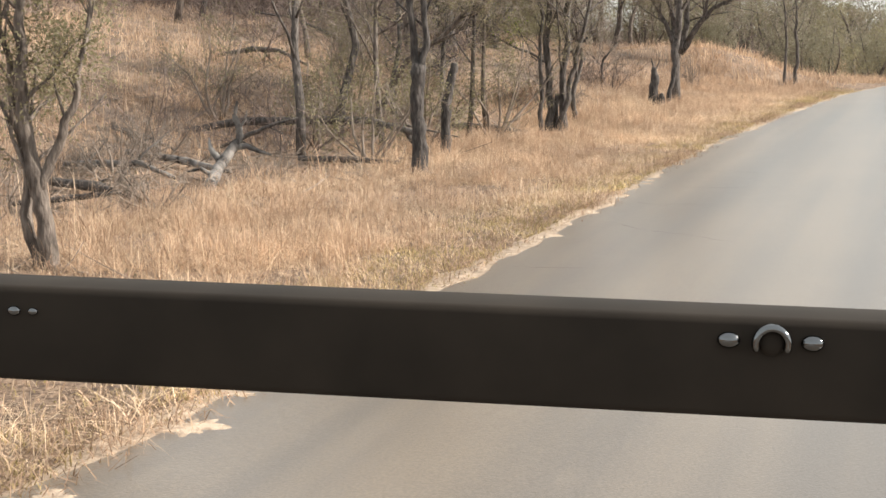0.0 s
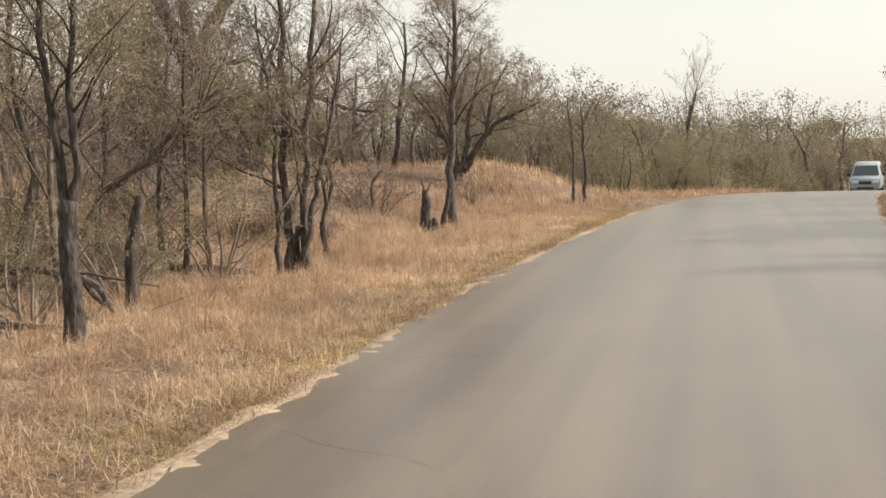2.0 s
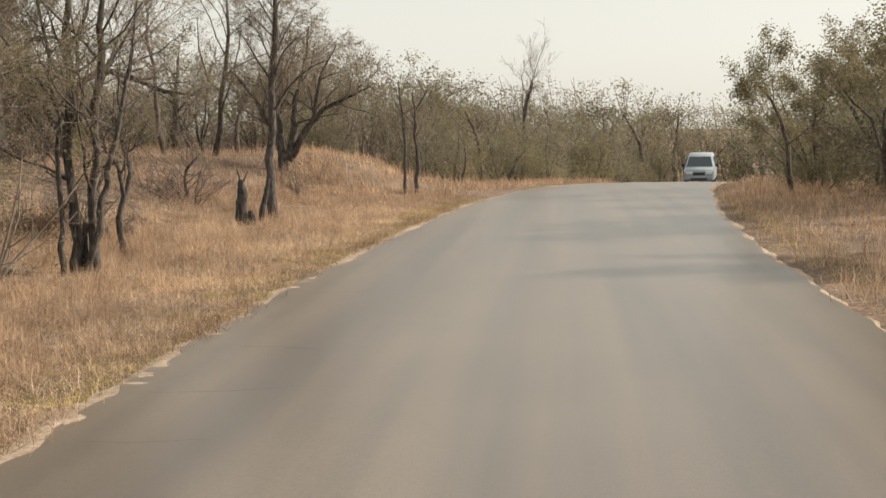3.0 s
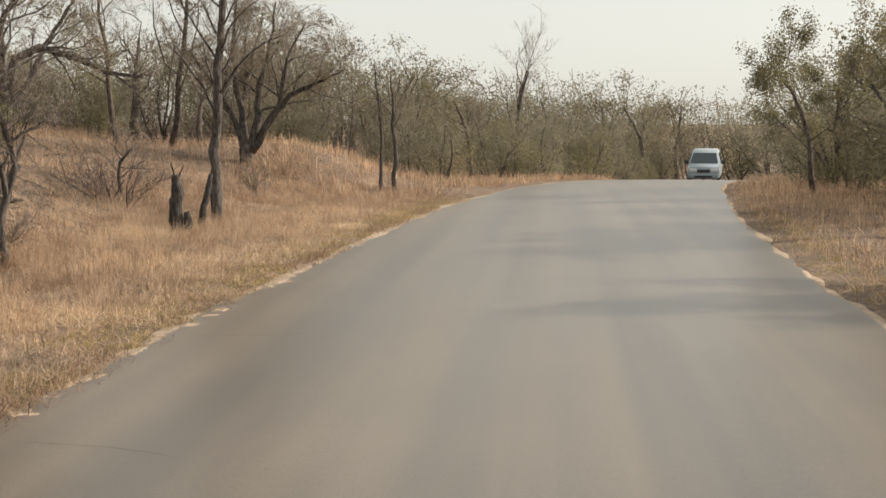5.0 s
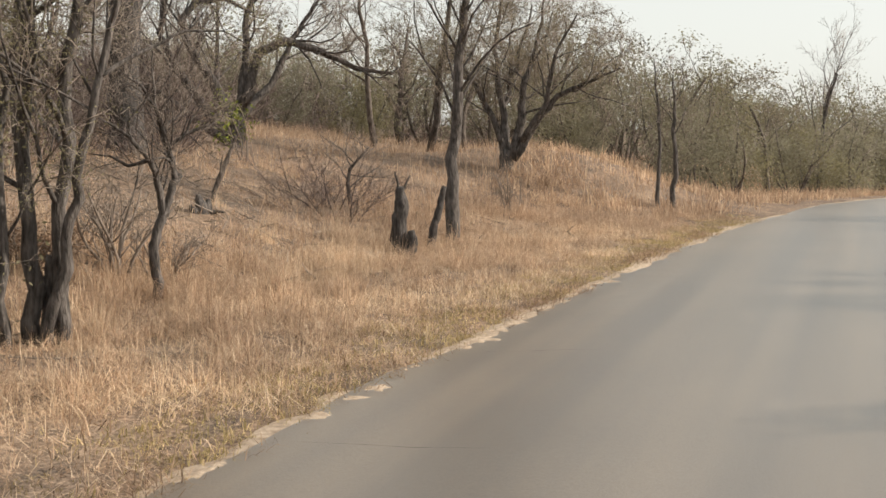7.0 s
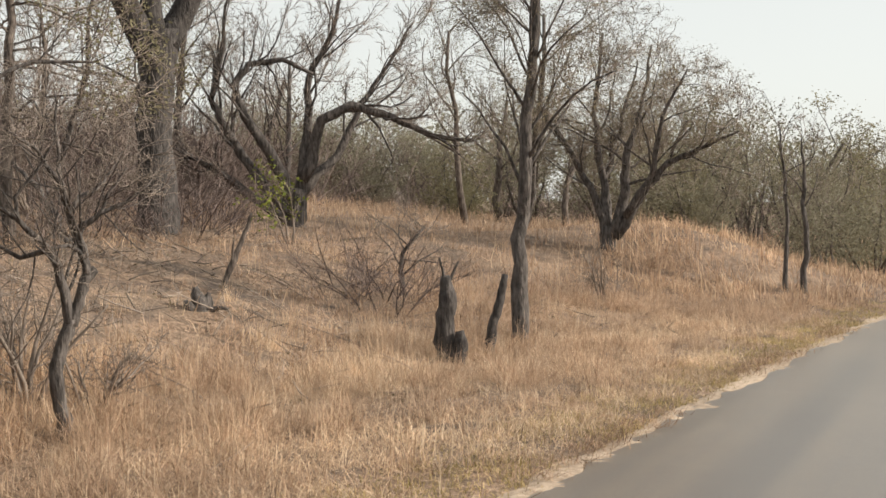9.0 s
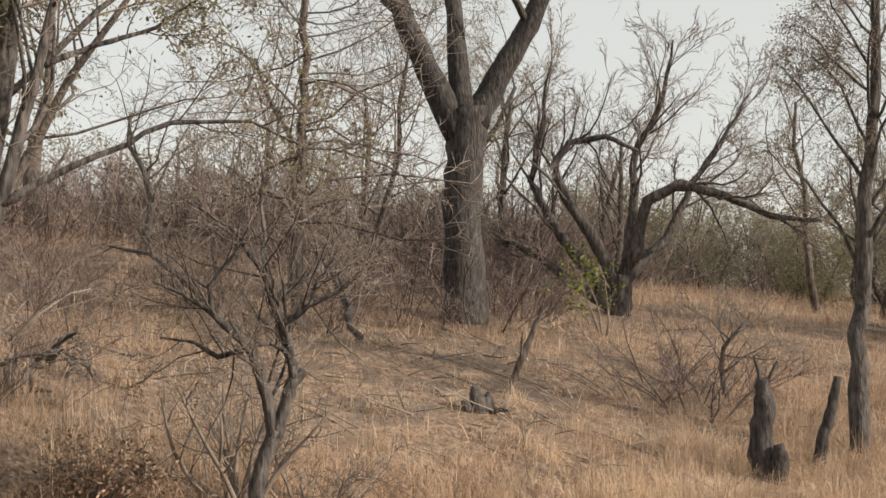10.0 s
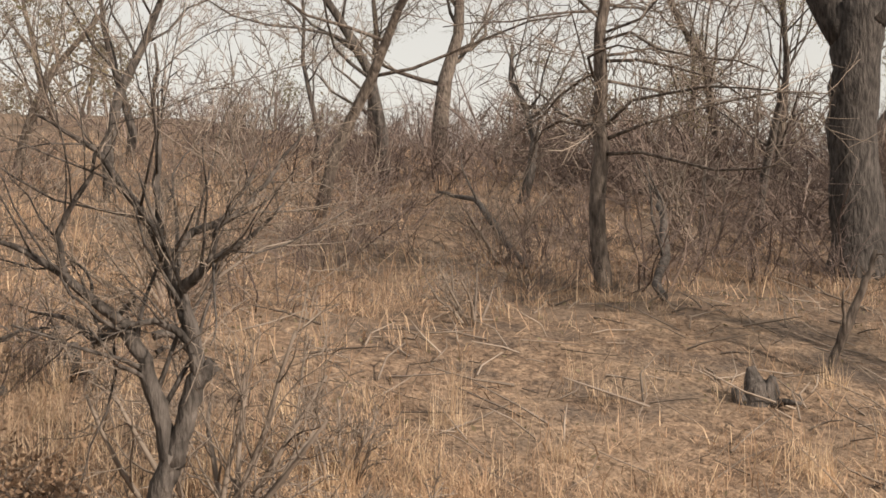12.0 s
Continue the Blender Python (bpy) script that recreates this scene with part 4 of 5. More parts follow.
# leaning tree before the clump, whose long limbs reach out towards the slope
shaped_tree("leaning_tree", 18, (-6.25, 25.15), [],
            [facing(Y, [(0.0, 0.1, -0.1, 0.06), (0.2, 0, 0.9, 0.048), (0.36, -0.14, 1.6, 0.042), (0.5, -0.2, 2.15, 0.036), (0.66, -0.1, 2.85, 0.026), (0.8, 0, 3.8, 0.01)]),
             facing(Y, [(0.52, -0.2, 2.25, 0.02), (0.8, 0, 2.45, 0.016), (1.15, 0.25, 2.66, 0.012), (1.45, 0.45, 2.68, 0.008), (1.7, 0.6, 2.55, 0.003)]),
             facing(Y, [(0.68, -0.08, 2.9, 0.017), (0.85, 0.05, 3.0, 0.013), (1.1, 0.2, 3.1, 0.01), (1.4, 0.35, 3.35, 0.004)])],
            "round", bark=DARK_BARK, leaf=OLIVE, leaf_size=0.012, per_tip=1, leaf_spread=0.04, tweak={"n": (9, 5, 4, 3), "from": (0.5, 0.2, 0.2, 0.2), "ratio": (0.34, 0.5, 0.5, 0.5), "tip": 0.0018}, label="leaning bare tree with long thin limbs")

# further trees of the wood, each grown on its own
WOOD = [  # x, y, height, radius, lean x, lean y, species, leaf, seed
    (-8.64, 19.1, 6.0, 0.085, 0.05, 0.0, "slender", OLIVE, 31), (-8.95, 22.6, 5.5, 0.075, 0.15, 0.0, "slender", OLIVE, 32),
    (-7.4, 23.3, 5.0, 0.055, 0.10, 0.0, "slender", None, 33), (-7.38, 24.4, 5.2, 0.05, -0.1, 0.0, "slender", OLIVE, 34),
    (-9.2, 24.3, 5.2, 0.06, 0.1, 0.1, "slender", OLIVE, 35), (-7.9, 20.6, 5.4, 0.06, 0.12, 0.0, "slender", OLIVE, 36),
    (-9.3, 21.9, 6.2, 0.09, -0.05, 0.1, "slender", OLIVE, 37),
    (-24.9, 37.8, 8.6, 0.14, 0.05, 0.0, "round", OLIVE, 41),
    (-29.3, 38.2, 6.0, 0.08, 0.0, 0.0, "slender", None, 43), (-14.5, 16.5, 5.0, 0.08, 0.1, 0.0, "round", OLIVE, 44),
    (-17.5, 21.0, 5.5, 0.09, 0.0, 0.0, "round", BROWN_LEAF, 46),
    (-19.5, 34.0, 8.0, 0.11, 0.1, 0.0, "round", OLIVE, 48),
    (-21.4, 38.7, 4.5, 0.10, 0.0, 0.0, "round", None, 49), (-27.3, 40.4, 8.0, 0.22, -0.05, 0.0, "round", OLIVE, 50),
    (-24.5, 45.0, 5.0, 0.12, 0.1, 0.0, "bare", None, 51), (-30.0, 40.0, 6.0, 0.15, 0.0, 0.0, "round", OLIVE, 52),
    (-17.0, 45.0, 5.5, 0.12, 0.0, 0.0, "bare", None, 53), (-13.6, 55.5, 5.5, 0.14, 0.0, 0.0, "round", OLIVE, 54),
    (-19.0, 52.0, 5.5, 0.12, 0.0, 0.0, "bare", None, 55), (-10.5, 52.0, 4.5, 0.10, 0.0, 0.0, "round", BROWN_LEAF, 56),
    (-1.9, 74.0, 7.0, 0.12, 0.02, 0.0, "bare", None, 57), (-4.6, 60.0, 3.6, 0.08, 0.0, 0.0, "round", BROWN_LEAF, 58),
    (-5.8, 66.0, 4.2, 0.10, 0.1, 0.0, "round", OLIVE, 59), (-3.4, 68.0, 4.0, 0.09, 0.15, 0.0, "round", BROWN_LEAF, 60),
    (6.9, 34.6, 5.0, 0.12, -0.05, 0.0, "round", OLIVE, 61), (7.3, 28.9, 4.6, 0.11, -0.05, 0.0, "round", BROWN_LEAF, 62),
    (6.9, 24.9, 3.7, 0.08, 0.0, 0.0, "round", OLIVE, 63), (9.6, 37.0, 5.8, 0.12, 0.0, 0.0, "round", OLIVE, 82), (10.2, 43.0, 5.2, 0.11, 0.0, 0.0, "round", BROWN_LEAF, 83), (9.2, 53.0, 5.0, 0.10, 0.0, 0.0, "round", OLIVE, 84), (-10.6, 49.0, 7.2, 0.11, 0.0, 0.0, "round", OLIVE, 85), (-12.6, 50.5, 6.8, 0.10, 0.1, 0.0, "slender", OLIVE, 86), (7.1, 48.0, 5.2, 0.09, 0.0, 0.0, "round", OLIVE, 64),
    (9.8, 46.0, 5.0, 0.11, -0.1, 0.0, "round", BROWN_LEAF, 65), (11.5, 40.0, 5.5, 0.12, -0.1, 0.0, "slender", OLIVE, 66),
    (-8.4, 24.9, 5.0, 0.06, 0.1, 0.0, "slender", OLIVE, 75),
    (-12.2, 27.0, 5.4, 0.07, 0.0, 0.0, "slender", BROWN_LEAF, 78), (-18.6, 43.6, 6.6, 0.12, 0.1, 0.0, "slender", FRESH_DULL, 81),
    (-22.3, 31.7, 6.6, 0.11, 0.0, 0.0, "round", OLIVE, 67), (-26.0, 31.0, 5.0, 0.10, 0.0, 0.0, "bare", None, 68), (-31.0, 34.5, 5.5, 0.12, 0.0, 0.0, "round", OLIVE, 69),
    (-19.0, 42.5, 5.2, 0.10, 0.1, 0.0, "bare", None, 70), (-16.0, 47.5, 5.0, 0.10, 0.0, 0.0, "round", None, 71),
    (-16.1, 39.4, 6.2, 0.07, 0.05, 0.0, "round", FRESH_DULL, 87), (-21.5, 43.6, 6.6, 0.11, 0.0, 0.0, "round", OLIVE, 88),
]
LABELS = {("slender", True): "slender bushveld tree with sparse olive leaves", ("slender", False): "slender bare bushveld tree with dark stems",
          ("round", True): "spreading thorn tree with thin dry foliage", ("round", False): "spreading bare thorn tree with grey bark",
          ("bare", True): "winter tree with few leaves", ("bare", False): "bare winter tree with a fine upright spray of twigs"}
for x, y, h, r, lx, ly, kind, leaf, seed in WOOD:
    tree("woodland_tree", seed, (x, y), height=h * 0.72, radius=r, lean=(lx, ly), species=kind, leaf=leaf, bark=DARK_BARK if seed % 2 else BARK,
         per_tip=12 if x > 5 else 4, leaf_size=0.032 if x > 5 else 0.0135, leaf_spread=0.11 if x > 5 else 0.06, tweak={"n": (7, 6, 4, 3) if x > 5 else (9, 6, 5, 4) if x > -19 else (8, 5, 5, 3), "tip": 0.0036}, label=LABELS[kind, leaf is not None], group="trees of the wood")

# far trees along the bend and across the road: a few kinds, copied
FAR = [tree("far_tree", 200 + q, (-300, -300 - 20 * q, 0), height=4.0, radius=0.11, species=("round", "bare", "round", "slender")[q], leaf=(BROWN_LEAF, BROWN_LEAF, OLIVE, OLIVE)[q],
            per_tip=5, leaf_size=0.042, leaf_spread=0.14, tweak={"n": (5, 4, 4, 2), "tip": 0.006, "from": (0.12, 0.2, 0.2, 0.2)}, label=("distant thorn tree with brown foliage", "distant twiggy tree with thin brown leaves", "distant thorn tree with olive foliage", "distant slender tree with thin olive leaves")[q], group="distant trees") for q in range(4)]
far_rng = np.random.default_rng(77)
spots = []
for q in range(16):   # left of the bend
    y = far_rng.uniform(58, 120)
    spots.append((float(road_x(y)) - far_rng.uniform(6, 22), y))
for q in range(8):   # behind the bend
    spots.append((far_rng.uniform(-2, 40), far_rng.uniform(104, 116)))
for q in range(18):   # across the road
    y = far_rng.uniform(40, 110)
    spots.append((float(road_x(y)) + far_rng.uniform(6.5, 22), y))
for q in range(8):   # on the western rise
    spots.append((far_rng.uniform(-80, -42), far_rng.uniform(34, 100)))
for q, (x, y) in enumerate(spots):
    s = far_rng.uniform(0.6, 0.95) if q < 16 else far_rng.uniform(0.9, 1.5)
    m = Matrix.Translation((x, y, float(ground_z(x, y)) - 0.05)) @ Euler((0, 0, far_rng.uniform(0, 6.28))).to_matrix().to_4x4() @ Matrix.Diagonal((s * 1.1, s * 1.1, s, 1))
    copy_thing(FAR[q % 4], m)
# taller crowns that stand out over the far woods
for x, y, s, q in ((6.5, 103.5, 1.45, 2), (3.2, 99.0, 1.2, 0), (8.6, 109.0, 1.4, 0), (-0.5, 90.0, 1.1, 2), (-5.2, 67.0, 0.95, 0), (-7.0, 63.0, 0.9, 2), (20.5, 101.0, 1.5, 2)):
    copy_thing(FAR[q], Matrix.Translation((x, y, float(ground_z(x, y)) - 0.05)) @ Euler((0, 0, 1.7 * x)).to_matrix().to_4x4() @ Matrix.Diagonal((s * 1.3, s * 1.3, s, 1)))
for ob in FAR:
    ob.location = (far_rng.uniform(-60, -30), far_rng.uniform(60, 90), 0)
    ob.location.z = float(ground_z(ob.location.x, ob.location.y))


# ---------------------------------------------------------------- shrubs, thicket, fallen wood
def shrub(seed, base, height, stems_n, spread, leaf=None, label="", leaf_size=0.03, per_tip=1, n=(5, 4, 3), name="shrub"):
    rng = np.random.default_rng(seed)
    sp = dict(SPECIES["bush"])
    sp["n"] = n
    sp["tip"] = 0.002
    stout, fine, tips = Wood(), Wood(), []
    for q in range(stems_n):
        a = rng.uniform(0, 6.28)
        d = np.array([math.cos(a) * spread, math.sin(a) * spread, 1.0]) * 1.0
        o = np.array([math.cos(a) * 0.12, math.sin(a) * 0.12, -0.05]) * rng.uniform(0.2, 1)
        grow(rng, stout, fine, tips, o, d, height * rng.uniform(0.6, 1.0), 0.012 + 0.008 * height, 0, sp)
    root = tagged(new(name), label, "shrub", "shrubs")
    root.location = (base[0], base[1], float(ground_z(*base)))
    dress(rng, root, stout, fine, tips, TWIG, stems_n, leaf, per_tip, leaf_size, 0.06, ("stem", "stem"))
    return root


shrub(301, (-7.35, 28.2), 1.3, 9, 0.22, label="bare shrub of many upright grey stems")
tree("thorn_sapling", 302, (-8.2, 37.3), height=1.25, radius=0.05, species="round", bark=DARK_BARK, tweak={"n": (9, 6, 5, 3), "from": (0.3, 0.2, 0.15, 0.15), "angle": ((50, 95), (30, 60), (30, 65), (30, 70)), "ratio": (0.8, 0.55, 0.5, 0.5), "tip": 0.002}, label="spindly bare thorn sapling in dry grass")
shrub(303, (-11.0, 38.9), 1.15, 3, 0.35, FRESH, "small shrub with fresh yellow-green leaves", 0.036, 2, (4, 3, 2))


def brush_heap(seed, base, limbs_n, reach, rise, label):
    """Dead limbs thrown together, thick and crooked, with their broken side branches."""
    rng = np.random.default_rng(seed)
    sp = dict(SPECIES["bush"], n=(4, 4, 3), wiggle=0.3, lift=(-0.02, 0.0, 0.0), tip=0.0022)
    stout, fine, tips = Wood(), Wood(), []
    for q in range(limbs_n):
        a = rng.uniform(0, 6.28)
        o = np.array([0.4 * reach * rng.normal(), 0.4 * reach * rng.normal(), rng.uniform(0.0, 0.22)])
        grow(rng, stout, fine, tips, o, (math.cos(a), math.sin(a), rng.uniform(*rise)), reach * rng.uniform(0.6, 1.2), rng.uniform(0.014, 0.036), 0, sp)
    root = tagged(new("brush_heap"), label, "brush heap")
    root.location = (base[0], base[1], float(ground_z(*base)))
    dress(rng, root, stout, fine, [], DARK_BARK, 0, None, 0, 0, 0, ("limb", "limb"))
    return root


brush_heap(304, (-9.55, 27.0), 20, 0.95, (0.2, 1.3), "heap of dark crooked dead limbs on the slope")
brush_heap(318, (-9.95, 28.35), 8, 0.5, (0.05, 0.6), "small heap of grey dead branches beside a stump")
shrub(305, (-8.2, 29.2), 0.5, 7, 0.5, label="bare shrub of thin twigs")
shrub(306, (-7.0, 28.6), 0.7, 8, 0.5, label="low bare shrub in dry grass")
shrub(316, (-7.8, 27.2), 0.5, 12, 1.0, DULL_GRASS, "low dense tan shrub in dry grass", 0.018, 2)
shrub(307, (-12.4, 29.6), 1.2, 8, 0.8, label="tangled grey bare brush on the slope")
shrub(308, (-6.4, 41.5), 1.0, 6, 0.3, label="small upright bare shrub in dry grass")
shrub(309, (-9.3, 15.0), 0.8, 8, 0.9, label="low grey brush among fallen wood")
shrub(310, (-7.6, 13.2), 0.6, 8, 0.9, label="low grey brush among fallen wood")
shrub(311, (-10.2, 17.6), 0.9, 8, 0.8, label="low grey brush among fallen wood")
shrub(312, (-11.3, 31.9), 0.7, 7, 0.8, label="bare shrub of thin twigs")
shrub(313, (-15.0, 37.5), 1.6, 8, 0.5, label="bare shrub of thin twigs")
shrub(314, (-7.7, 22.0), 0.8, 7, 0.6, label="low bare shrub under the trees")
shrub(315, (-14.8, 34.3), 1.1, 6, 0.6, label="bare shrub of thin twigs")

for q, (x, y) in enumerate(((-8.9, 20.3), (-7.4, 21.3), (-9.6, 22.9), (-8.3, 23.6), (-7.3, 18.6), (-10.1, 24.6), (-6.9, 23.4), (-11.4, 21.6))):
    shrub(320 + q, (x, y), 1.5 + 0.12 * (q % 4), 6, 0.45, OLIVE, "spindly shrub with small olive-grey leaves", 0.02, 3, (4, 4, 3))


def thicket(seed, spots_xy, height, name, label, mat=BRUSH, stems_n=11, twigs_n=17):
    """A far, uncounted mass of brush: arching stems with side twigs that fork once more."""
    rng = np.random.default_rng(seed)
    kinds = []
    for q in range(5):
        w = Wood()
        for k in range(stems_n):
            a = rng.uniform(0, 6.28)
            lean = rng.uniform(0.2, 1.1)
            pts, d = wander(rng, (0.22 * math.cos(a), 0.22 * math.sin(a), -0.05), (lean * math.cos(a), lean * math.sin(a), 1), rng.uniform(0.6, 1.15), 4, 0.24, 0.03)
            w.add(pts, np.linspace(0.009, 0.003, 4), 3)
            for c in range(twigs_n):
                f = rng.uniform(0.15, 1) * 2.99
                j = int(f)
                tw, _ = wander(rng, pts[j] + (pts[j + 1] - pts[j]) * (f - j), turned(rng, d, rng.uniform(25, 80)), rng.uniform(0.15, 0.45), 2, 0.3, 0.03)
                w.add(tw, np.array([0.0032, 0.0012]), 3)
        v, f, tris, _ = w.arrays()
        kinds.append((v, f, tris))
    vs, fs, ts, base = [], [], [], 0
    for q, (x, y) in enumerate(spots_xy):
        v, f, t = kinds[q % 5]
        a, s = rng.uniform(0, 6.28), height * rng.uniform(0.6, 1.3)
        c, sn = math.cos(a), math.sin(a)
        w = np.c_[(v[:, 0] * c - v[:, 1] * sn) * s * 1.2 + x, (v[:, 0] * sn + v[:, 1] * c) * s * 1.2 + y, v[:, 2] * s + ground_z(x, y)]
        vs.append(w)
        fs.append(f + base)
        ts.append(t + base)
        base += len(v)
    return tagged(new(name, mesh_from(name, np.concatenate(vs), [np.concatenate(fs), np.concatenate(ts)], mat)), label, "thicket", kind="stuff")


tr = np.random.default_rng(91)
thicket(92, [(tr.uniform(-52, -23), tr.uniform(36, 75)) for _ in range(110)], 1.9, "thicket", "dense grey-brown leafless thicket on the rise")
thicket(98, [(tr.uniform(-32, -17.5), tr.uniform(27, 37)) for _ in range(38)], 0.95, "thicket", "leafless grey brush on the western slope")
thicket(95, [(tr.uniform(-34, -20), tr.uniform(36, 46)) for _ in range(32)], 1.35, "thicket", "dense grey-brown leafless thicket on the slope")
thicket(96, [(tr.uniform(-26, -15.0), tr.uniform(41, 53)) for _ in range(80)], 2.1, "thicket", "dense grey-brown leafless thicket behind the trees")
thicket(97, [(tr.uniform(-13, -8.5), tr.uniform(19, 26)) for _ in range(10)], 1.1, "thicket", "leafless grey undergrowth among the trees")
thicket(103, [(tr.uniform(-26, -6.5), tr.uniform(56, 70)) for _ in range(45)], 2.1, "thicket", "dense grey-brown leafless thicket beyond the mound")
thicket(105, [(-8.5 + tr.uniform(-0.9, 0.9), 36.3 + tr.uniform(-0.8, 0.8)) for _ in range(6)], 0.9, "brushwood", "tangle of dead branches beside the burnt stumps")
thicket(99, [(tr.uniform(-10.6, -7.4), tr.uniform(11.5, 17.8)) for _ in range(15)], 0.55, "brushwood", "tangled dead brown brushwood round the snag", TWIG)
thicket(100, [(x, 33.0 - 0.75 * (x + 14) + tr.uniform(-2.2, 2.2)) for x in tr.uniform(-19.0, -11.8, 16)], 0.75, "brushwood", "purple-grey brush across the slope")
thicket(106, [(-13.6 + tr.normal() * 1.1, 35.6 + tr.normal() * 1.0) for _ in range(7)], 1.05, "brushwood", "purple-grey brush beside the tiered tree")
thicket(101, [(tr.uniform(-11.4, -9.2), tr.uniform(26.0, 29.0)) for _ in range(14)], 0.6, "brushwood", "tangled dead branches on the slope")
thicket(102, [(tr.uniform(-17.0, -12.0), tr.uniform(37.0, 42.5)) for _ in range(18)], 1.2, "brushwood", "low grey brush round the big trunk")


def far_woods(seed, spots_xy, low, high, name, label):
    """Woods too far off to count their trees: trunks under loose crowns of leaf clumps."""
    rng = np.random.default_rng(seed)
    w, tips = Wood(), []
    for x, y in spots_xy:
        h = rng.uniform(low, high)
        z = float(ground_z(x, y))
        for s in range(3):
            a = rng.uniform(0, 6.28)
            pts, _ = wander(rng, (x, y, z - 0.1), (0.35 * math.cos(a), 0.35 * math.sin(a), 1), h * rng.uniform(0.7, 0.95), 5, 0.15, 0.05)
            w.add(pts, np.linspace(0.07, 0.02, 5), 4)
        n = 130
        d = rng.normal(size=(n, 3))
        d /= np.linalg.norm(d, axis=1, keepdims=True)
        lobes = 0.7 + 0.3 * np.sin(d[:, 0] * 5 + x) * np.sin(d[:, 2] * 6 + y)
        r = rng.uniform(0.35, 1.0, n) ** 0.5 * lobes
        tips.append(np.c_[x + d[:, 0] * r * h * 0.42, y + d[:, 1] * r * h * 0.42, z + h * (0.55 + 0.45 * d[:, 2] * r)])
    tagged(new(name, w.mesh(name, TWIG)), label, "woods", kind="stuff")
    leaf = HAZED if seed % 2 else BROWN_LEAF
    tagged(new(name, leaves_mesh(rng, np.concatenate(tips), 5, 0.085, 0.18, leaf)), label, "woods", kind="stuff")


far_woods(601, [(tr.uniform(-25, 60), tr.uniform(117, 140)) for _ in range(100)], 5.0, 8.6, "far_woods", "distant dry olive-brown woods beyond the bend")
far_woods(603, [(float(road_x(y)) + tr.uniform(12, 40), y) for y in tr.uniform(40, 118, 40)], 3.0, 5.2, "far_woods", "distant dry olive woods across the road")
far_woods(604, [(tr.uniform(-100, -42), tr.uniform(24, 110)) for _ in range(40)], 3.0, 5.0, "far_woods", "distant dry brown woods on the western rise")


# dense haze-pale bushes that close the view along the bend: a few kinds, copied
def far_bush(seed, height, width, leaf, per, size, label):
    """A broad bush, leafy down to the ground, of several loose lobes, with bare twigs standing out of its top."""
    rng = np.random.default_rng(seed)
    stout, fine, centres = Wood(), Wood(), []
    for q in range(5):
        a = rng.uniform(0, 6.28)
        lean = rng.uniform(0.1, 0.6) * width / height
        pts, d = wander(rng, (0.2 * math.cos(a), 0.2 * math.sin(a), -0.1), (lean * math.cos(a), lean * math.sin(a), 1), height * rng.uniform(0.8, 1.08), 6, 0.17, 0.04)
        stout.add(pts, np.linspace(0.05, 0.012, 6), 6)
        for c in range(10):
            f = rng.uniform(0.4, 1.0) * 4.99
            j = int(f)
            tw, _ = wander(rng, pts[j] + (pts[j + 1] - pts[j]) * (f - j), turned(rng, d, rng.uniform(20, 60)), height * rng.uniform(0.12, 0.28), 3, 0.25, 0.05)
            fine.add(tw, np.array([0.012, 0.008, 0.004]), 3)
            for _ in range(3):
                t2, _ = wander(rng, tw[rng.integers(1, 3)], turned(rng, d, rng.uniform(20, 70)), height * rng.uniform(0.06, 0.14), 2, 0.2, 0.05)
                fine.add(t2, np.array([0.007, 0.003]), 3)
                centres.append(t2[1])
    for q in range(9):   # lobes, the lower ones spread wide
        a, up = rng.uniform(0, 6.28), rng.uniform(0.12, 0.72)
        out = rng.uniform(0.1, 0.5) * width * (1.15 - up)
        r = rng.uniform(0.2, 0.32) * height
        d = rng.normal(size=(62, 3))
        d /= np.linalg.norm(d, axis=1, keepdims=True)
        c = np.array([out * math.cos(a), out * math.sin(a), up * height]) + d * r * rng.uniform(0.45, 1.0, (62, 1)) * np.array([1.15, 1.15, 0.85])
        c[:, 2] = np.abs(c[:, 2]) + 0.05
        centres += list(c)
    root = tagged(new("far_bush"), label, "bush", "distant bushes")
    dress(rng, root, stout, fine, [], BARK, 0, None, 0, 0, 0, ("stem", "stem"))
    tagged(part("foliage", leaves_mesh(rng, centres, per, size, height * 0.04, leaf), leaf, root), kind="stuff")
    return root


BUSH_KINDS = [(3.4, 3.6, HAZED, "distant broad bush with dusty grey-olive leaves"), (3.0, 3.0, HAZED, "distant broad bush with dusty grey-olive leaves"),
              (3.9, 3.4, HAZED, "tall distant bush with dusty grey-olive leaves"), (2.6, 3.6, OLIVE, "low distant bush with dull olive leaves")]
BUSHES = [far_bush(700 + q, h, w, leaf, 7, 0.038, label) for q, (h, w, leaf, label) in enumerate(BUSH_KINDS)]
FAR_BUSHES = [far_bush(700 + q, h, w, leaf, 4, 0.055, label) for q, (h, w, leaf, label) in enumerate(BUSH_KINDS)]
bush_rng = np.random.default_rng(710)
bush_spots = [(float(road_x(y)) - bush_rng.uniform(6.0, 9.5), y, 1.0) for y in np.arange(55, 112, 2.0)]
bush_spots += [(float(road_x(y)) - bush_rng.uniform(11, 16), y, 1.15) for y in np.arange(71, 112, 3.2)]
bush_spots += [(x, bush_rng.uniform(113, 117), 1.45) for x in np.arange(1.0, 44.0, 2.5)]
bush_spots += [(float(road_x(y)) + bush_rng.uniform(6.5, 11), y, 0.95) for y in np.arange(42, 110, 2.9)]
bush_spots += [(bush_rng.uniform(-24, -7), bush_rng.uniform(54, 60), 1.0) for _ in range(16)]
bush_spots += [(bush_rng.uniform(8.5, 12.5), y, 1.1) for y in np.arange(40, 62, 2.4)]
bush_spots += [(bush_rng.uniform(-30, -8), bush_rng.uniform(71, 76), 1.2) for _ in range(12)]
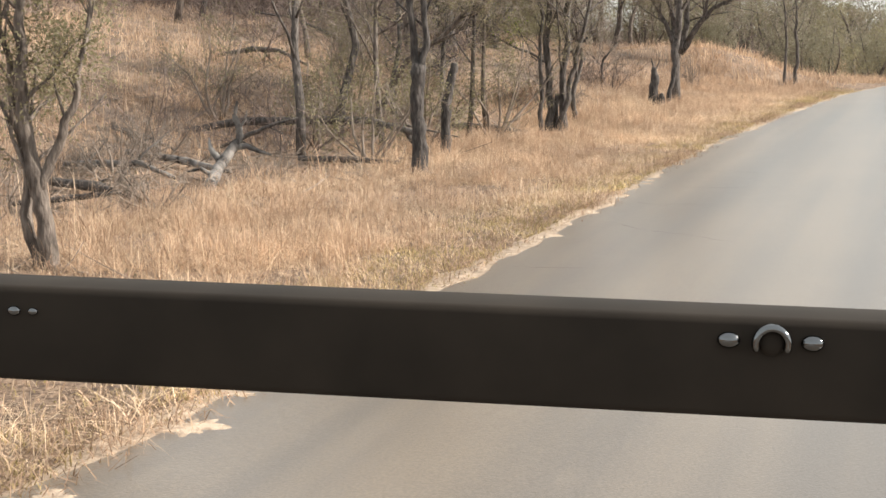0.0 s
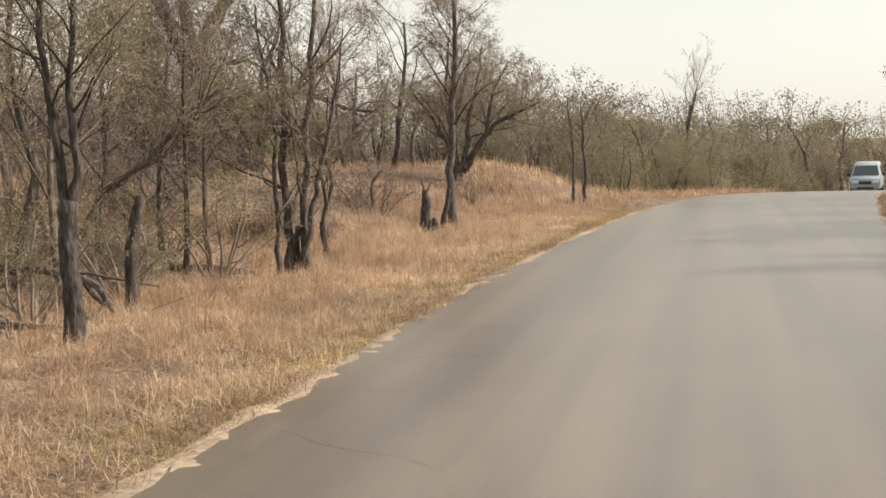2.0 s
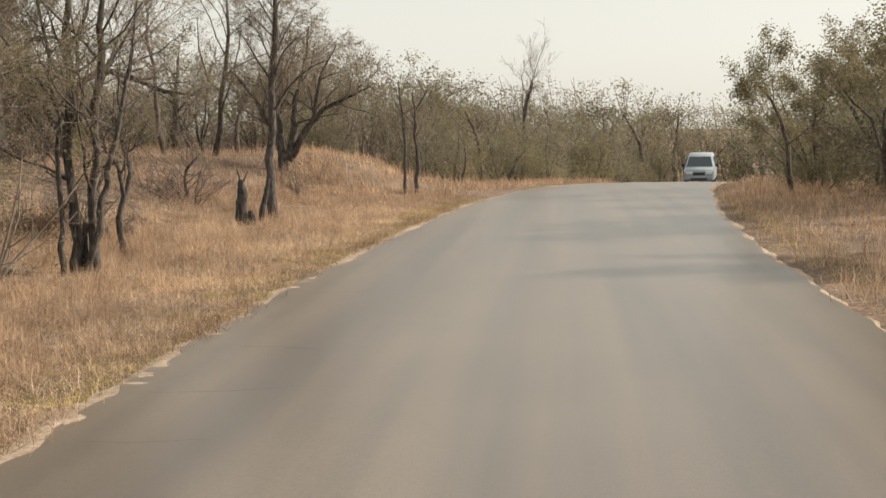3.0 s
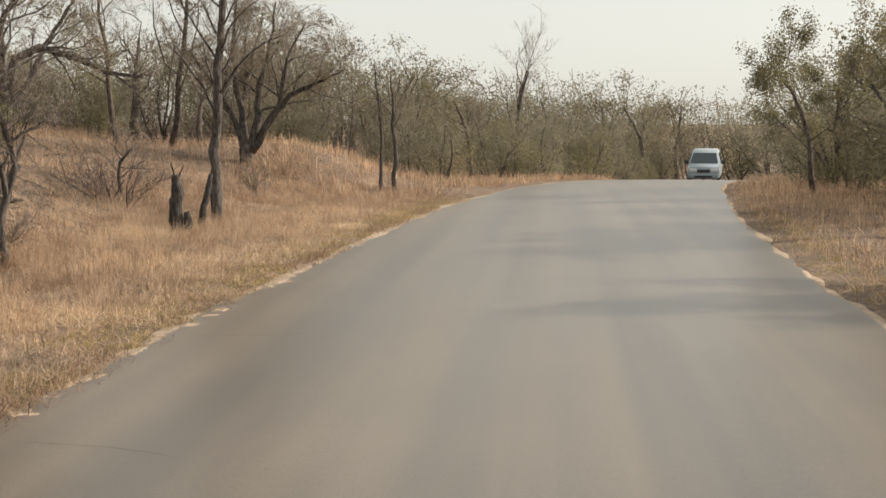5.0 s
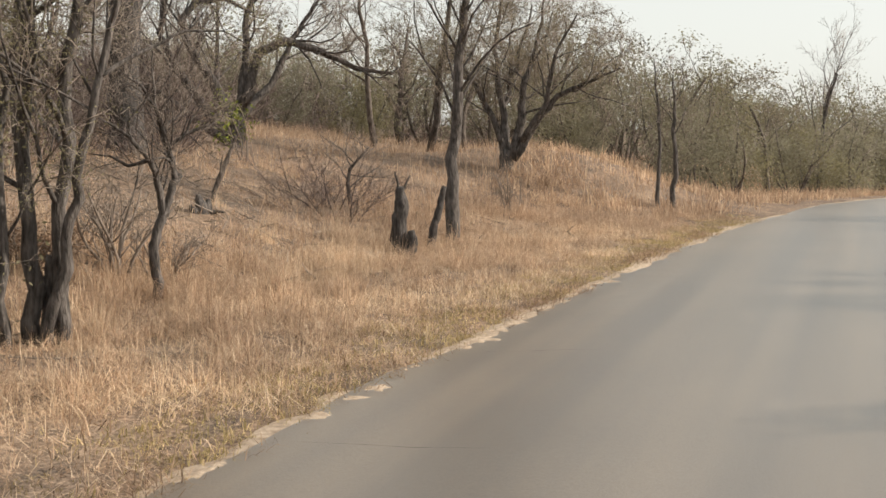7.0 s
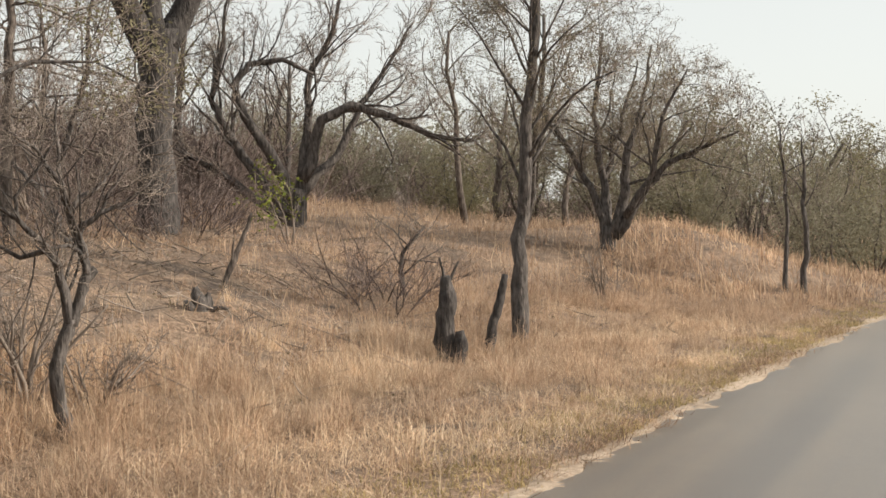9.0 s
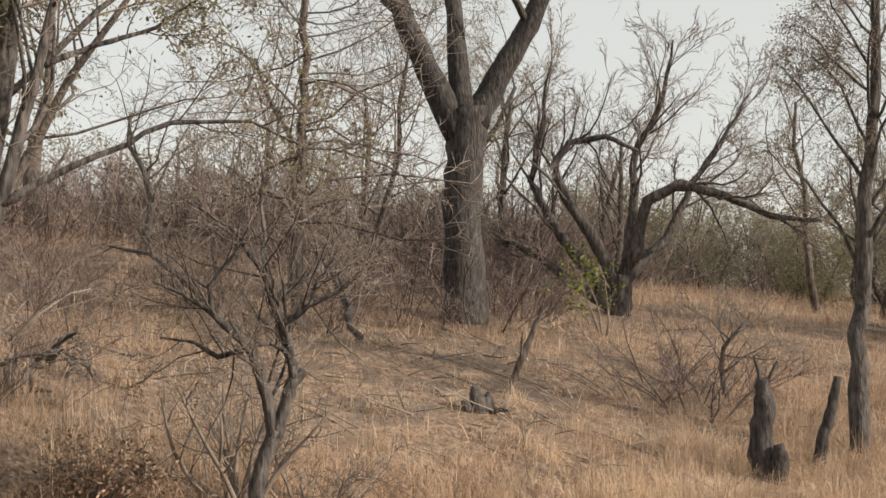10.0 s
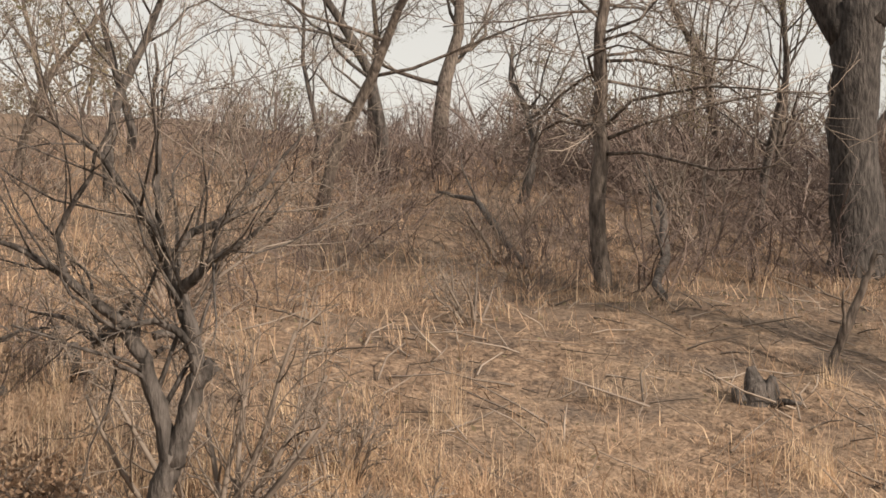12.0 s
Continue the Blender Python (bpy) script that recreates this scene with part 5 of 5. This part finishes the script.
for q, (x, y, k) in enumerate(bush_spots):
    k = k * bush_rng.uniform(0.75, 1.15)
    copy_thing((BUSHES if y < 70 else FAR_BUSHES)[q % 4], Matrix.Translation((x, y, float(ground_z(x, y)) - 0.05)) @ Euler((0, 0, bush_rng.uniform(0, 6.28))).to_matrix().to_4x4() @ Matrix.Diagonal((k, k, k * bush_rng.uniform(0.85, 1.1), 1)))
for q, ob in enumerate(BUSHES + FAR_BUSHES):
    ob.location = (-16.0 - 2.6 * q, 62.0, float(ground_z(-16.0 - 2.6 * q, 62.0)))


def fallen(seed, pts, r, label, bark=DEAD_WOOD, twigs=True):
    """A fallen limb along ground points (x, y, height over ground)."""
    rng = np.random.default_rng(seed)
    w = np.array([(x, y, float(ground_z(x, y)) + h) for x, y, h in pts])
    o = w[0].copy()
    stout, fine, tips = Wood(), Wood(), []
    rad = r * np.interp(np.linspace(0, 1, len(w)), (0, 0.3, 1), (0.6, 1.0, 0.4))
    stems(rng, stout, fine, tips, [np.c_[w - o, rad]], dict(SPECIES["bush"], n=(3, 3), ratio=(0.3, 0.4)) if twigs else None)
    root = tagged(new("fallen_branch"), label, "fallen wood", "fallen wood")
    root.location = o
    for q, w in enumerate(stout.each()):
        part("limb", w.mesh("limb", bark), bark, root)
    if fine.sets:
        tagged(part("spray", fine.mesh("spray", TWIG), TWIG, root), kind="stuff")
    return root


fallen(401, [(-11.4, 20.4, -0.02), (-10.5, 20.6, 0.3), (-9.2, 20.6, 0.42), (-8.0, 20.3, 0.5), (-7.0, 19.7, 0.35), (-6.7, 19.5, 0.05)], 0.08, "long dark fallen limb lying under the trees", DARK_BARK)
fallen(402, [(-7.3, 19.9, 0.45), (-7.1, 19.9, 0.2), (-6.9, 20.0, 0.0)], 0.05, "dark broken limb end resting on the ground", DARK_BARK, False)
fallen(403, [(-10.6, 17.4, 0.08), (-9.4, 17.0, 0.1), (-8.5, 16.6, 0.05)], 0.07, "grey fallen log in dry brush")
fallen(404, [(-9.6, 14.2, 0.08), (-8.9, 14.0, 0.1), (-8.3, 13.8, 0.05)], 0.08, "dark rotten log in dry brush", DARK_BARK)
fallen(405, [(-8.3, 18.3, 0.06), (-7.4, 18.2, 0.08), (-6.6, 18.0, 0.05)], 0.06, "dark fallen log in the grass", DARK_BARK, False)
fallen(415, [(-10.4, 15.6, 0.05), (-9.7, 15.3, 0.16), (-9.0, 15.2, 0.22), (-8.4, 15.0, 0.1)], 0.055, "grey crooked dead limb in the brushwood")
fallen(416, [(-9.2, 12.9, 0.03), (-8.5, 13.1, 0.12), (-7.9, 13.0, 0.2)], 0.045, "dark dead limb in the brushwood", DARK_BARK)
fallen(417, [(-9.9, 18.9, 0.1), (-9.3, 18.5, 0.3), (-8.8, 18.4, 0.5), (-8.4, 18.5, 0.62)], 0.04, "dark dead limb propped on the brush", DARK_BARK)
fallen(418, [(-11.9, 19.0, 0.08), (-11.1, 18.6, 0.14), (-10.5, 18.4, 0.1)], 0.06, "dark fallen log in dry brush", DARK_BARK)
fallen(406, [(-9.15, 33.9, -0.05), (-9.05, 34.0, 0.4), (-8.95, 34.1, 0.75), (-8.85, 34.15, 1.1)], 0.045, "bare grey stick leaning out of the ground", BARK)
fallen(408, [(-11.6, 34.2, 0.05), (-12.6, 35.0, 0.45), (-13.4, 35.6, 0.75), (-14.4, 36.2, 0.9)], 0.06, "dark fallen limb propped across the slope", DARK_BARK)
fallen(410, [(-14.4, 34.4, 0.02), (-15.4, 34.6, 0.35), (-16.6, 35.0, 0.6), (-17.6, 35.0, 0.62)], 0.05, "dark bent fallen limb on the slope", DARK_BARK)
fallen(411, [(-8.0, 24.2, 0.07), (-7.3, 24.5, 0.1), (-6.7, 24.75, 0.05)], 0.09, "dark rotten log lying beside tall stems", DARK_BARK, False)
fallen(414, [(-13.6, 25.6, 0.1), (-12.8, 25.6, 0.3), (-12.1, 25.4, 0.35), (-11.5, 25.5, 0.1)], 0.06, "dark fallen log in grass on the slope", DARK_BARK)


# ---------------------------------------------------------------- the oncoming van
def box(bm, x0, x1, y0, y1, z0, z1):
    m = Matrix.Translation(((x0 + x1) / 2, (y0 + y1) / 2, (z0 + z1) / 2)) @ Matrix.Diagonal((x1 - x0, y1 - y0, z1 - z0, 1))
    return bmesh.ops.create_cube(bm, size=1, matrix=m)["verts"]


def soften(bm, width, seg=2):
    bmesh.ops.bevel(bm, geom=[e for e in bm.edges], offset=width, segments=seg, affect="EDGES", profile=0.6)
    for f in bm.faces:
        f.smooth = True
    return bm


def loft(sections):
    """Closed rings of equal length, joined one to the next, with capped ends."""
    bm = bmesh.new()
    rings = [[bm.verts.new(v) for v in ring] for ring in sections]
    n = len(rings[0])
    for a, b in zip(rings[:-1], rings[1:]):
        for i in range(n):
            bm.faces.new((a[i], a[(i + 1) % n], b[(i + 1) % n], b[i]))
    bm.faces.new(rings[0][::-1])
    bm.faces.new(rings[-1])
    bmesh.ops.recalc_face_normals(bm, faces=bm.faces)
    for f in bm.faces:
        f.smooth = True
    return bm


VAN_PAINT = plain("silver_white_car_paint", (0.29, 0.34, 0.38), 0.3, 0.0, 0.03, 5)
GLASS = plain("dark_car_glass", (0.06, 0.075, 0.085), 0.08, 0.0, 0.05, 5)
RUBBER = plain("black_rubber", (0.02, 0.02, 0.02), 0.8)
PLASTIC = plain("dark_grey_plastic", (0.05, 0.052, 0.055), 0.6)
STEEL = plain("bare_steel", (0.55, 0.56, 0.57), 0.28, 1.0, 0.08)
LAMP = plain("clear_lamp_lens", (0.72, 0.74, 0.76), 0.1, 0.0, 0.03)


def wheel(parent, x, y, r, w, name="wheel"):
    def ring(profile, mat, nm, par):
        n = 24
        secs = []
        for q in range(n):
            a = q / n * 2 * math.pi
            secs.append([(xx, rr * math.cos(a), rr * math.sin(a)) for xx, rr in profile])
        bm = bmesh.new()
        vs = [[bm.verts.new(v) for v in s] for s in secs]
        k = len(profile)
        for i in range(n):
            for j in range(k):
                bm.faces.new((vs[i][j], vs[(i + 1) % n][j], vs[(i + 1) % n][(j + 1) % k], vs[i][(j + 1) % k]))
        bmesh.ops.recalc_face_normals(bm, faces=bm.faces)
        for f in bm.faces:
            f.smooth = True
        ob = part(nm, bm, mat, par)
        return ob
    tyre = ring([(-w / 2, r * 0.66), (-w / 2, r * 0.93), (-w / 2 + 0.03, r), (w / 2 - 0.03, r), (w / 2, r * 0.93), (w / 2, r * 0.66)], RUBBER, name, parent)
    tyre.location = (x, y, r)
    ring([(-w / 2 + 0.02, 0.01), (-w / 2 + 0.02, r * 0.66), (w / 2 - 0.02, r * 0.66), (w / 2 - 0.02, 0.01)], STEEL, "rim", tyre)
    return tyre


def van():
    root = tagged(new("van"), "silver-white passenger van coming round the road bend", "van")
    # cross-sections from nose (local -y) to tail
    prof = [(-2.45, 0.84, 0.42, 0.80, 0.80), (-2.40, 0.90, 0.32, 0.98, 0.86), (-2.1, 0.93, 0.28, 1.08, 0.88), (-1.55, 0.95, 0.28, 1.16, 0.88), (-0.75, 0.95, 0.28, 1.80, 0.74), (-0.3, 0.95, 0.28, 1.92, 0.72), (1.6, 0.95, 0.28, 1.94, 0.74), (2.35, 0.94, 0.30, 1.88, 0.72), (2.45, 0.88, 0.45, 1.70, 0.70)]
    secs = []
    for y, hw, z0, z1, tw in prof:
        belt = min(1.10, z1 - 0.04)
        half = [(0, z0), (hw * 0.85, z0), (hw, z0 + 0.12), (hw, belt - 0.15), (hw * 0.985, belt), (tw + 0.03, z1 - 0.10), (tw - 0.06, z1 - 0.015), (0, z1)]
        ring = [(x, y, z) for x, z in half] + [(-x, y, z) for x, z in half[-2:0:-1]]
        secs.append(ring)
    part("body", loft(secs), VAN_PAINT, root)
    # windscreen slightly proud of the sloping front
    a, b = Vector((0, -1.50, 1.19)), Vector((0, -0.80, 1.77))
    nrm = Vector((0, -(b.z - a.z), b.y - a.y)).normalized() * 0.02
    bm = bmesh.new()
    q = [(-0.80, a), (0.80, a), (0.66, b), (-0.66, b)]
    lo = [bm.verts.new(Vector((x, 0, 0)) + p + nrm * 0.2) for x, p in q]
    hi = [bm.verts.new(Vector((x * 0.98, 0, 0)) + p + nrm) for x, p in q]
    bm.faces.new(hi)
    for i in range(4):
        bm.faces.new((lo[i], lo[(i + 1) % 4], hi[(i + 1) % 4], hi[i]))
    bmesh.ops.recalc_face_normals(bm, faces=bm.faces)
    part("windscreen", bm, GLASS, root, "dark windscreen")
    for s in (-1, 1):
        for y0, y1 in ((-0.62, 0.35), (0.45, 1.35), (1.45, 2.2)):
            bm = bmesh.new()
            vs = [bm.verts.new(v) for v in ((s * 0.945, y0, 1.14), (s * 0.945, y1, 1.14), (s * 0.80, y1 - 0.04, 1.74), (s * 0.80, y0 + 0.12, 1.74))]
            vo = [bm.verts.new(v.co + Vector((s * 0.014, 0, 0.004))) for v in vs]
            bm.faces.new(vo)
            for i in range(4):
                bm.faces.new((vs[i], vs[(i + 1) % 4], vo[(i + 1) % 4], vo[i]))
            bmesh.ops.recalc_face_normals(bm, faces=bm.faces)
            part("side_window", bm, GLASS, root)
        bm = bmesh.new()
        box(bm, s * 0.60 - 0.21, s * 0.60 + 0.21, -2.46, -2.30, 0.74, 0.92)
        part("headlight", soften(bm, 0.04), LAMP, root, "clear headlight")
        bm = bmesh.new()
        box(bm, s * 1.04 - 0.10, s * 1.04 + 0.10, -1.20, -1.08, 1.14, 1.34)
        mirror = part("side_mirror", soften(bm, 0.03), PLASTIC, root)
        for y in (-1.55, 1.5):
            wheel(root, s * 0.82, y, 0.33, 0.22)
    bm = bmesh.new()
    box(bm, -0.36, 0.36, -2.475, -2.40, 0.68, 0.86)
    part("grille", soften(bm, 0.02), PLASTIC, root, "dark grille")
    bm = bmesh.new()
    box(bm, -0.86, 0.86, -2.50, -2.30, 0.34, 0.58)
    part("bumper", soften(bm, 0.05), VAN_PAINT, root)
    bm = bmesh.new()
    box(bm, -0.50, 0.50, -2.515, -2.46, 0.38, 0.50)
    part("air_intake", soften(bm, 0.015), PLASTIC, root)
    return root


v = van()
v.matrix_world = pose(8.0, 84.0, float(fall(84.0)) + 0.03, 2.0, 0, -8) @ Matrix.Diagonal((0.88, 0.9, 0.84, 1))


# ---------------------------------------------------------------- front of the open vehicle that carries the viewer
BAR_PAINT = plain("dark_brown_bar_paint", (0.02, 0.0155, 0.0115), 0.9, 0.0, 0.25, 14)
CHROME = plain("dark_chrome", (0.16, 0.165, 0.17), 0.12, 1.0, 0.05)


def windscreen_bar(left, right, tall, deep):
    """The bar across the open front, between two end posts, with its studs."""
    root = tagged(new("vehicle_front_bar"), "dark painted bar across an open vehicle front", "vehicle bar")
    left, right = Vector(left), Vector(right)
    along = (right - left)
    turn = math.atan2(along.y, along.x)
    roll_ = math.atan2(along.z, Vector((along.x, along.y)).length)
    root.matrix_world = Matrix.Translation(left) @ Euler((0, -roll_, turn)).to_matrix().to_4x4()
    length = along.length
    bm = bmesh.new()
    box(bm, 0, length, -deep / 2, deep / 2, -tall / 2, tall / 2)
    part("crossbar", soften(bm, 0.006), BAR_PAINT, root)
    ground = left.z
    for x in (0.03, length - 0.03):
        bm = bmesh.new()
        box(bm, x - 0.025, x + 0.025, -deep / 2 + 0.004, deep / 2 - 0.004, -ground + 0.05, -tall / 2)
        part("post", soften(bm, 0.006), BAR_PAINT, root)
        bm = bmesh.new()
        box(bm, x - 0.09, x + 0.09, -0.12, 0.12, -ground, -ground + 0.05)
        part("post_foot", soften(bm, 0.008), PLASTIC, root)
    return root, length


def stud(root, x, z, r, y, name="nut"):
    """A domed nut, wider than tall; the smallest ones stand in for a reflection."""
    bm = bmesh.new()
    bmesh.ops.create_uvsphere(bm, u_segments=16, v_segments=10, radius=r, matrix=Matrix.Translation((x, y, z)) @ Matrix.Diagonal((1.25, 0.8, 0.9, 1)))
    for f in bm.faces:
        f.smooth = True
    part(name, bm, CHROME, root, "shiny dark chrome nut")


def arched_clip(root, x, z, r, y):
    """A chrome hoop, open below, that stands out of the bar round a dark plug."""
    bm = bmesh.new()
    rings = []
    for q in range(17):
        a = math.pi * (-0.14 + 1.28 * q / 16)
        c = Vector((x + r * math.cos(a), y - 0.004, z + r * math.sin(a)))
        out = Vector((math.cos(a), 0, math.sin(a)))
        rings.append([bm.verts.new(c + out * 0.0028 * math.cos(b) + Vector((0, 0.0042 * math.sin(b), 0))) for b in (k * math.pi / 4 for k in range(8))])
    for p0, p1 in zip(rings[:-1], rings[1:]):
        for k in range(8):
            bm.faces.new((p0[k], p0[(k + 1) % 8], p1[(k + 1) % 8], p1[k]))
    bm.faces.new(rings[0][::-1])
    bm.faces.new(rings[-1])
    bmesh.ops.recalc_face_normals(bm, faces=bm.faces)
    for f in bm.faces:
        f.smooth = True
    hoop = part("clip", bm, CHROME, root, "arched chrome clip")
    bm = bmesh.new()
    bmesh.ops.create_uvsphere(bm, u_segments=16, v_segments=10, radius=r * 0.86, matrix=Matrix.Translation((x, y, z)) @ Matrix.Diagonal((1, 0.5, 1, 1)))
    for f in bm.faces:
        f.smooth = True
    part("plug", bm, BAR_PAINT, hoop)


bar, bar_length = windscreen_bar((-0.870, 1.101, 1.656), (0.668, 1.416, 1.625), 0.0695, 0.05)
for x in (1.087, 1.141):
    stud(bar, x, 0.019, 0.0062, -0.026)
arched_clip(bar, 1.1145, 0.0185, 0.0105, -0.026)
# two tiny beads added in place of a faint reflection on the bar
for x, r in ((0.589, 0.004), (0.603, 0.003)):
    stud(bar, x, 0.017, r, -0.0255, "glint_bead")
